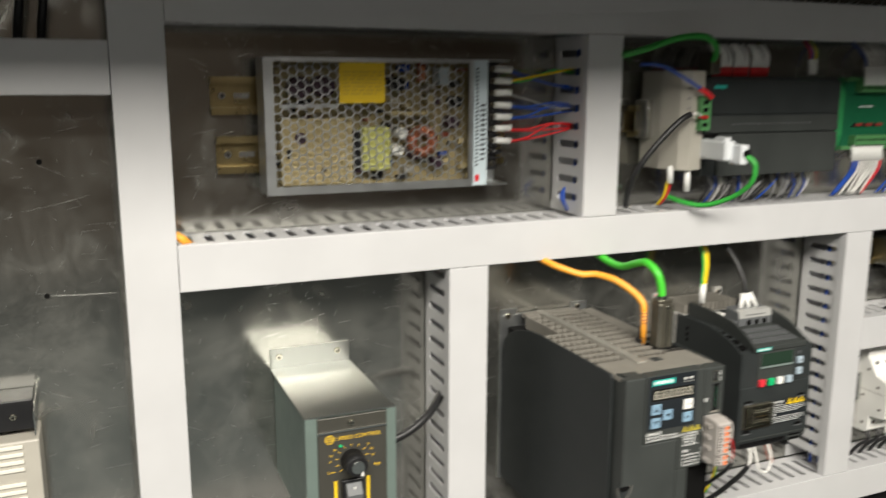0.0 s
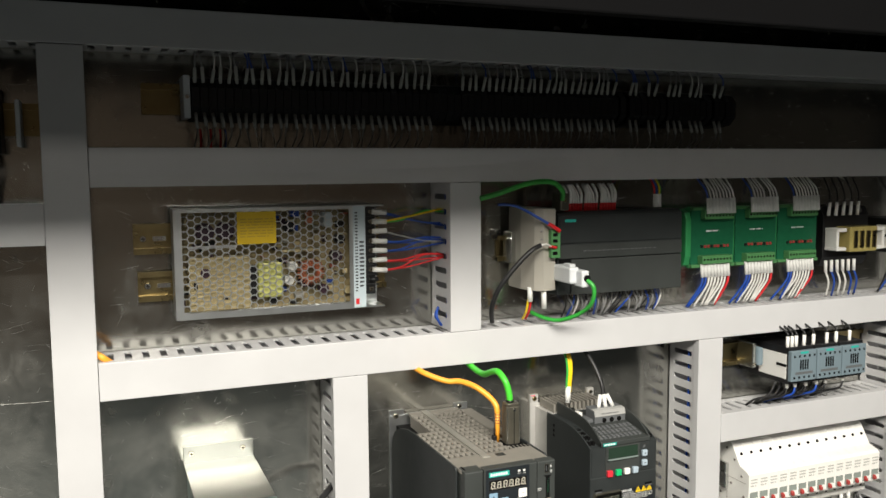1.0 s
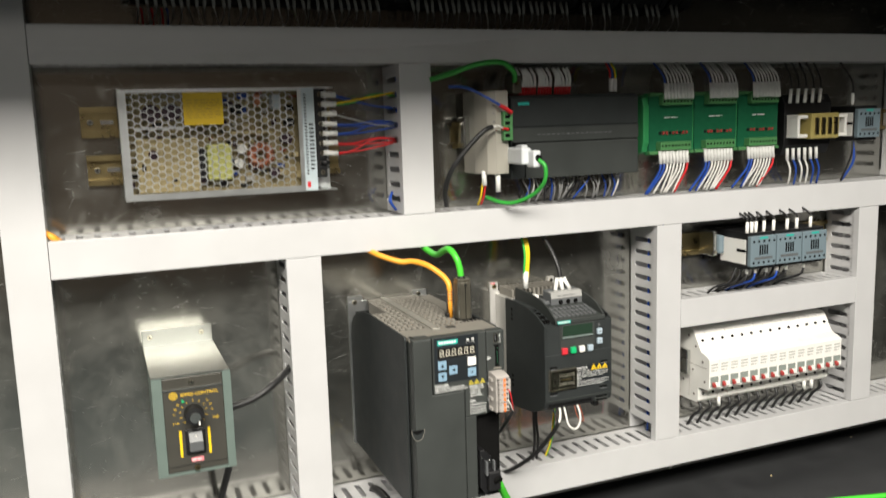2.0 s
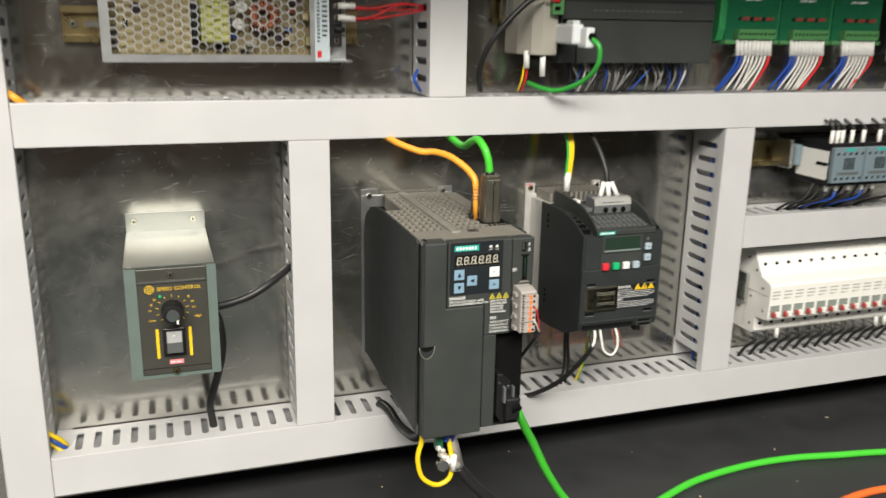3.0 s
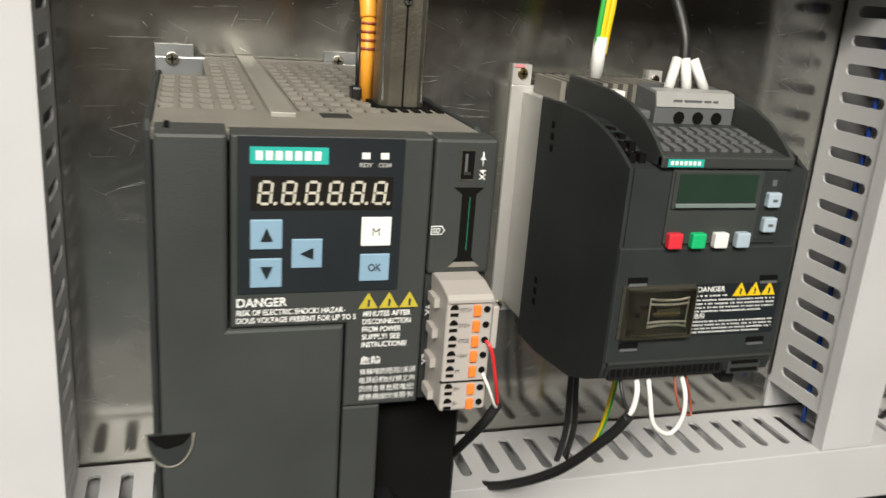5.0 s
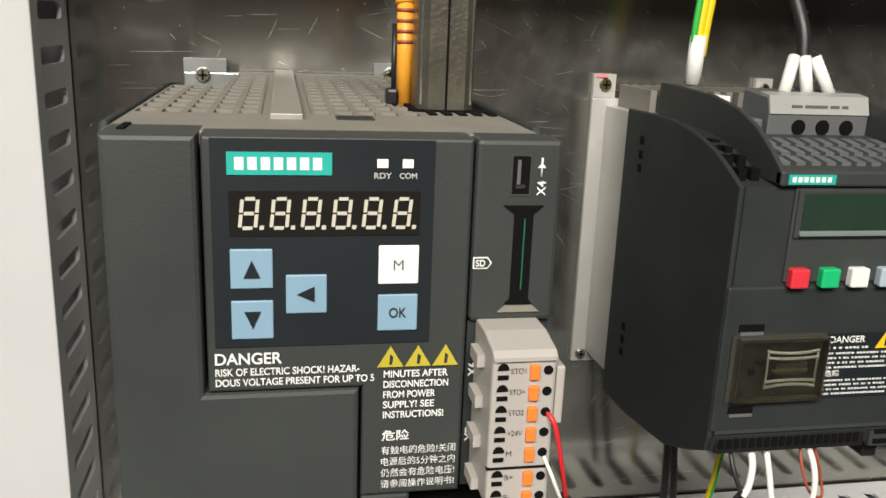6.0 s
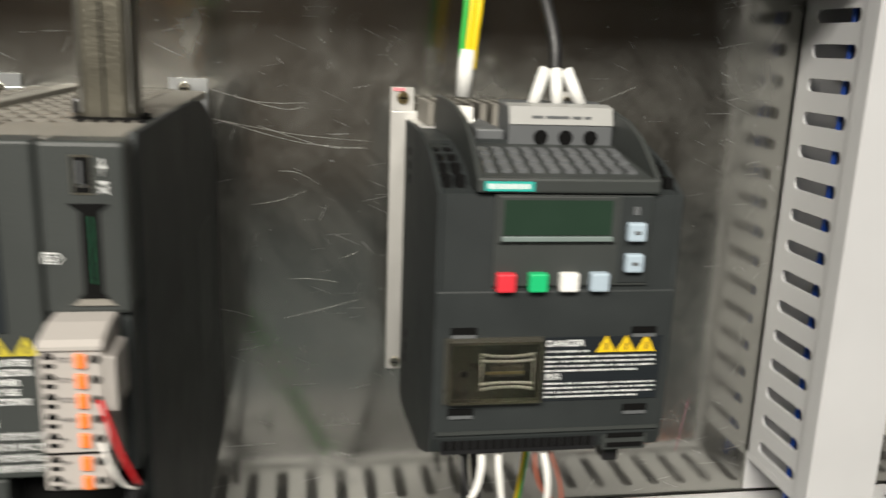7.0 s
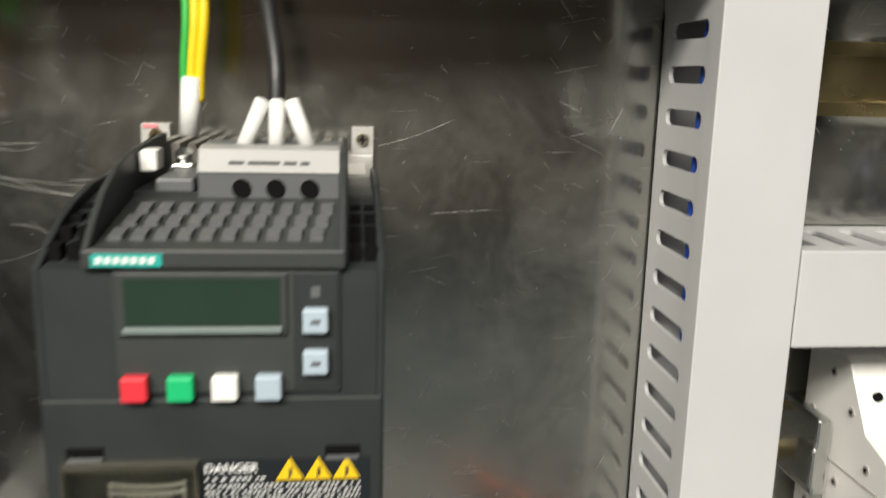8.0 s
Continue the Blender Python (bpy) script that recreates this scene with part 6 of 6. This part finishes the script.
    for hx in (0.6348, 0.6453, 0.6558):
        part("wire_hole", cyl(bmesh.new(), (hx, 0.6826, 1.2317), (hx, 0.6840, 1.2317), 0.0030, seg=16), CAVITY, wb)
    bars(0.631, 0.660, 1.2385, 1.2410, 1, 0.6830, wb, MIDGREY, seed=8)
    part("white_tab", boxbm(0.6028, 0.6080, 0.690, 0.700, 1.2360, 1.2425, bevel=0.0005), WHITE, t)
    part("earth_deck", boxbm(0.6085, 0.6200, 0.684, 0.735, 1.2300, 1.2345, bevel=0.0008), MIDGREY, t)
    # front panel
    part("front_plate", boxbm(0.6070, 0.6660, y - 0.0012, y + 0.001, 1.1830, 1.2168, bevel=0.0005), CHARCOAL2, t)
    part("right_key_field", boxbm(0.6535, 0.6655, y - 0.0016, y + 0.001, 1.1840, 1.2165, bevel=0.0005), CHARCOAL, t)
    part("lower_cover", boxbm(x0 + 0.0003, x1 - 0.0003, y - 0.0010, y + 0.001, 1.1265, 1.1815, bevel=0.0008), CHARCOAL, t)
    part("step_edge", boxbm(x0 + 0.002, x1 - 0.002, y - 0.0014, y, 1.1258, 1.1272), CHARCOAL2, t)
    lg = part("logo_plate", boxbm(0.6025, 0.6202, 0.6299, 0.6303, 1.2180, 1.2214), TEAL, t, "teal maker's plate with white bars")
    for k in range(7):
        part("logo_bar", boxbm(0.6037 + 0.0022 * k, 0.6052 + 0.0022 * k, 0.6297, 0.6300, 1.2188, 1.2206), PRINT, lg)
    fr = part("display_frame", boxbm(0.6080, 0.6520, y - 0.0022, y - 0.0010, 1.1990, 1.2162, bevel=0.0005), CHARCOAL2, t)
    part("display", boxbm(0.6100, 0.6500, y - 0.0025, y - 0.0020, 1.2022, 1.2148), LCD, fr, "unlit dark green liquid crystal display")
    part("display_sill", boxbm(0.6095, 0.6505, y - 0.0034, y - 0.0020, 1.2000, 1.2018, bevel=0.0003), LCDEDGE, fr)
    for kx, m, nm in ((0.6118, REDKEY, "red stop key"), (0.6237, GREENKEY, "green start key"), (0.6353, WHITE, "white function key"), (0.6468, GREYKEY, "pale grey key")):
        part("key", boxbm(kx - 0.0035, kx + 0.0035, y - 0.0046, y - 0.0005, 1.1815, 1.1885, bevel=0.0007), m, t, nm)
    for kz in (1.2035, 1.1920):
        part("key", boxbm(0.6560, 0.6628, y - 0.0046, y - 0.0005, kz - 0.0034, kz + 0.0034, bevel=0.0007), GREYKEY, t, "pale grey arrow key")
        part("key_mark", boxbm(0.6582, 0.6606, y - 0.0049, y - 0.0045, kz - 0.0006, kz + 0.0006), MIDGREY, t)
    part("key_legend", boxbm(0.6582, 0.6606, y - 0.0018, y - 0.0014, 1.2095, 1.2125), MIDGREY, t)
    # window and notice
    # the recess colour carries the cover's olive sheen
    wr = part("module_recess", boxbm(0.5905, 0.6275, y - 0.0018, y - 0.0008, 1.1385, 1.1640), RECESS, t)
    part("clear_cover", boxbm(0.5922, 0.6272, y - 0.0052, y - 0.0046, 1.1395, 1.1632, bevel=0.0002), CLEAR, t, "clear smoked cover over a connector")
    for a in ((0.5922, 0.6272, 1.1622, 1.1634), (0.5922, 0.6272, 1.1393, 1.1403), (0.5922, 0.5930, 1.1403, 1.1622), (0.6264, 0.6272, 1.1403, 1.1622)):
        part("cover_edge", boxbm(a[0], a[1], y - 0.0050, y - 0.0018, a[2], a[3]), SHELL, t)
    for c0, sag in ((1.1585, -0.0008), (1.1560, -0.0004), (1.1468, 0.0004), (1.1446, 0.0008)):
        yy = y - 0.0038
        line = [(0.6038, yy, c0), (0.6085, yy, c0 + sag), (0.6140, yy, c0 + sag * 1.3), (0.6195, yy, c0 + sag), (0.6240, yy, c0)]
        part("clip_bar", tube(bmesh.new(), line, 0.00060, 6), SLEEVEGREY, wr, "clear moulded clip bar")
    for c0 in (0.6042, 0.6236):
        part("clip_post", tube(bmesh.new(), [(c0, y - 0.0038, 1.1450), (c0, y - 0.0038, 1.1582)], 0.00035, 6), SLEEVEGREY, wr)
    part("connector_bar", boxbm(0.6075, 0.6200, y - 0.0040, y - 0.0018, 1.1495, 1.1540, bevel=0.0006), SHELL, wr)
    part("pin_row", boxbm(0.6060, 0.6200, y - 0.0044, y - 0.0040, 1.1508, 1.1518), BRASS, wr)
    screw(0.5975, y - 0.0052, 1.1515, 0.0014, t, CAVITY)
    nl = part("danger_label", boxbm(0.6282, 0.6740, y - 0.0015, y - 0.0009, 1.1385, 1.1635), PANEL, t, "black danger notice in white print")
    q = y - 0.0018
    lettering("DANGER", 0.6290, 1.1600, 0.0026, q, nl, PRINT, width=0.0145)
    bars(0.6290, 0.6480, 1.1570, 1.1590, 1, q, nl, PRINT, seed=21, glyphs=True)
    bars(0.6290, 0.6715, 1.1495, 1.1568, 4, q, nl, PRINT, seed=22, glyphs=True)
    lettering("\u5371\u9669", 0.6290, 1.1470, 0.0026, q, nl, PRINT, width=0.0062)
    bars(0.6290, 0.6725, 1.1392, 1.1462, 4, q, nl, PRINT, seed=23, glyphs=True)
    for k in range(3):
        warning(0.6520 + 0.0078 * k, 1.1575, 0.0076, q, t)
    for nx, nz in ((0.5975, 1.1662), (0.6665, 1.1655), (0.5975, 1.1348), (0.6655, 1.1345)):
        part("latch_opening", boxbm(nx - 0.0048, nx + 0.0048, y - 0.0016, y, nz - 0.0012, nz + 0.0016), CAVITY, t)
        part("latch", boxbm(nx - 0.0045, nx + 0.0045, y - 0.0020, y - 0.0008, nz - 0.0022, nz - 0.0010), MIDGREY, t)
    # control terminals
    ct = part("control_terminal_strip", boxbm(0.5905, 0.6520, y + 0.0005, 0.660, 1.1170, 1.1258, bevel=0.0004), BLACK, t)
    for k in range(19):
        part("terminal_hole", boxbm(0.5917 + 0.0031 * k, 0.5937 + 0.0031 * k, y + 0.0001, y + 0.0012, 1.1190, 1.1228), CAVITY, ct)
    bl = part("relay_terminal_strip", boxbm(0.6545, 0.6725, y + 0.0003, 0.660, 1.1165, 1.1255, bevel=0.0004), CHARCOAL2, t)
    for k in range(2):
        part("terminal_slot", boxbm(0.6560, 0.6710, y - 0.0002, y + 0.001, 1.1178 + 0.004 * k, 1.1196 + 0.004 * k), CAVITY, bl)
    part("shield_hook", boxbm(0.6575, 0.6640, 0.640, 0.65, 1.1085, 1.1170, bevel=0.0008), BLACK, t)
    return t


inverter()
# wires above the inverter
place_by(-0.003, form=INVERTER_FORM)
run("earth_wire", [(0.6150, 0.735, 1.256), (0.6155, 0.735, 1.268), (0.6170, 0.736, 1.286), (0.6160, 0.740, 1.302), (0.615, 0.755, 1.318)], 0.0021, YELLOWW, "yellow and green earth wire", seg=10)
run("earth_wire", [(0.6175, 0.7350, 1.256), (0.6182, 0.735, 1.268), (0.6200, 0.736, 1.286), (0.6195, 0.740, 1.302), (0.619, 0.755, 1.318)], 0.0019, YELLOWW, "second yellow earth wire", seg=10)
run("earth_stripe", [(0.6128, 0.7342, 1.256), (0.6128, 0.7342, 1.268), (0.6140, 0.735, 1.286), (0.6130, 0.739, 1.302), (0.612, 0.754, 1.318)], 0.0015, GREENW, "green stripe strand beside the yellow earth wire", seg=10)
lug = thing("earth_lug", (0.6125, 0.69, 1.234), "white sleeved earth lug on the inverter's top", "lug")
part("marker", cyl(bmesh.new(), (0.6139, 0.7336, 1.2440), (0.6150, 0.7348, 1.2645), 0.0036, seg=14), SLEEVE, lug)
part("ring", boxbm(0.6105, 0.6175, 0.715, 0.734, 1.2343, 1.2356, bevel=0.0004), ZINC, lug)
part("lug_screw", cyl(bmesh.new(), (0.6140, 0.722, 1.2352), (0.6140, 0.720, 1.2395), 0.0030, seg=12), ZINC, lug)
for k, dx in enumerate((-0.0075, 0.0, 0.0075)):
    bm = cyl(bmesh.new(), (0.6475 + dx * 1.38, 0.6965, 1.2435), (0.6475 + dx * 0.62, 0.702, 1.2580), 0.0026, seg=12)
    tagged(part("wire_marker", bm, SLEEVE), "white marker sleeve fanning out over the inverter", "wire marker", "inverter markers")
run("black_supply_cable", [(0.6473, 0.7025, 1.2575), (0.6470, 0.706, 1.270), (0.6435, 0.718, 1.290), (0.6400, 0.735, 1.306), (0.638, 0.757, 1.320)], 0.0028, RUBBER, "black supply cable from the inverter up into the duct", "cable", seg=12)
# wires below it
place_by(form=INVERTER_FORM)
run("white_control_wire", [(0.6075, 0.640, 1.1185), (0.6070, 0.634, 1.112), (0.6050, 0.631, 1.1045), (0.6025, 0.630, 1.1005)], 0.0014, WHITEW, "white sleeved control wire under the inverter", group="control wires")
run("white_control_wire", [(0.6145, 0.640, 1.1185), (0.6140, 0.633, 1.108), (0.6165, 0.630, 1.0945), (0.6260, 0.630, 1.0885), (0.6325, 0.631, 1.0960), (0.6330, 0.633, 1.108), (0.6315, 0.640, 1.1185)], 0.0012, WHITEW, "white control wire looping under the inverter", group="control wires", seg=10)
run("red_brown_control_wire", [(0.6295, 0.641, 1.1185), (0.6290, 0.635, 1.108), (0.6330, 0.634, 1.0985), (0.6400, 0.636, 1.0945), (0.6400, 0.638, 1.101), (0.6365, 0.638, 1.111), (0.6345, 0.641, 1.1185)], 0.0006, RUST, "thin red-brown wire looping under the inverter", group="control wires")
run("black_control_core", [(0.6000, 0.641, 1.1185), (0.5995, 0.634, 1.110), (0.6025, 0.630, 1.1005)], 0.0009, RUBBER, "thin black control wire", group="control wires")
run("black_motor_lead", [(0.6025, 0.630, 1.1000), (0.5985, 0.640, 1.084), (0.588, 0.672, 1.048), (0.573, 0.712, 1.018), (0.562, 0.740, 1.006), (0.556, 0.752, 1.000), (0.555, 0.756, 0.988)], 0.0027, RUBBER, "black control cable from the inverter into the duct", "cable", seg=12)
run("black_motor_lead", [(0.618, 0.728, 1.102), (0.618, 0.730, 1.075), (0.620, 0.732, 1.040), (0.622, 0.746, 1.005), (0.623, 0.758, 0.984)], 0.0019, RUBBER, "black power lead under the inverter", "cable", seg=12)
run("black_motor_lead", [(0.624, 0.733, 1.102), (0.624, 0.735, 1.070), (0.628, 0.738, 1.035), (0.630, 0.757, 0.990)], 0.0019, RUBBER, "black power lead under the inverter", "cable", seg=12)
run("earth_wire", [(0.652, 0.735, 1.102), (0.651, 0.737, 1.07), (0.647, 0.739, 1.035), (0.642, 0.752, 1.003), (0.641, 0.760, 0.985)], 0.0012, YELLOWW, "yellow and green earth wire under the inverter", seg=10)
run("earth_stripe", [(0.6532, 0.7342, 1.102), (0.6522, 0.7362, 1.07), (0.6482, 0.7382, 1.035), (0.6432, 0.7512, 1.003), (0.642, 0.759, 0.985)], 0.0009, GREENW, "green stripe strand beside the yellow earth wire", seg=10)

# debris on the cabinet floor
place_by()
bm = bmesh.new()
rnd = random.Random(31)
for k in range(30):
    cx, cy, s = rnd.uniform(0.1, 1.3), rnd.uniform(0.56, 0.80), rnd.uniform(0.0004, 0.0012)
    if rnd.random() < 0.3:
        cx, cy = rnd.gauss(0.34, 0.03), rnd.gauss(0.735, 0.02)
    m = Matrix.Translation((cx, cy, SILL + s * 0.3)) @ Euler((rnd.uniform(0, 3), rnd.uniform(0, 3), rnd.uniform(0, 3))).to_matrix().to_4x4() @ Matrix.Diagonal((s * 1.6, s, s * 0.5, 1))
    bmesh.ops.create_icosphere(bm, subdivisions=1, radius=1, matrix=m)
tagged(part("floor_crumbs", bm, PCB), "small tan crumbs scattered on the cabinet floor", "debris", kind="stuff")
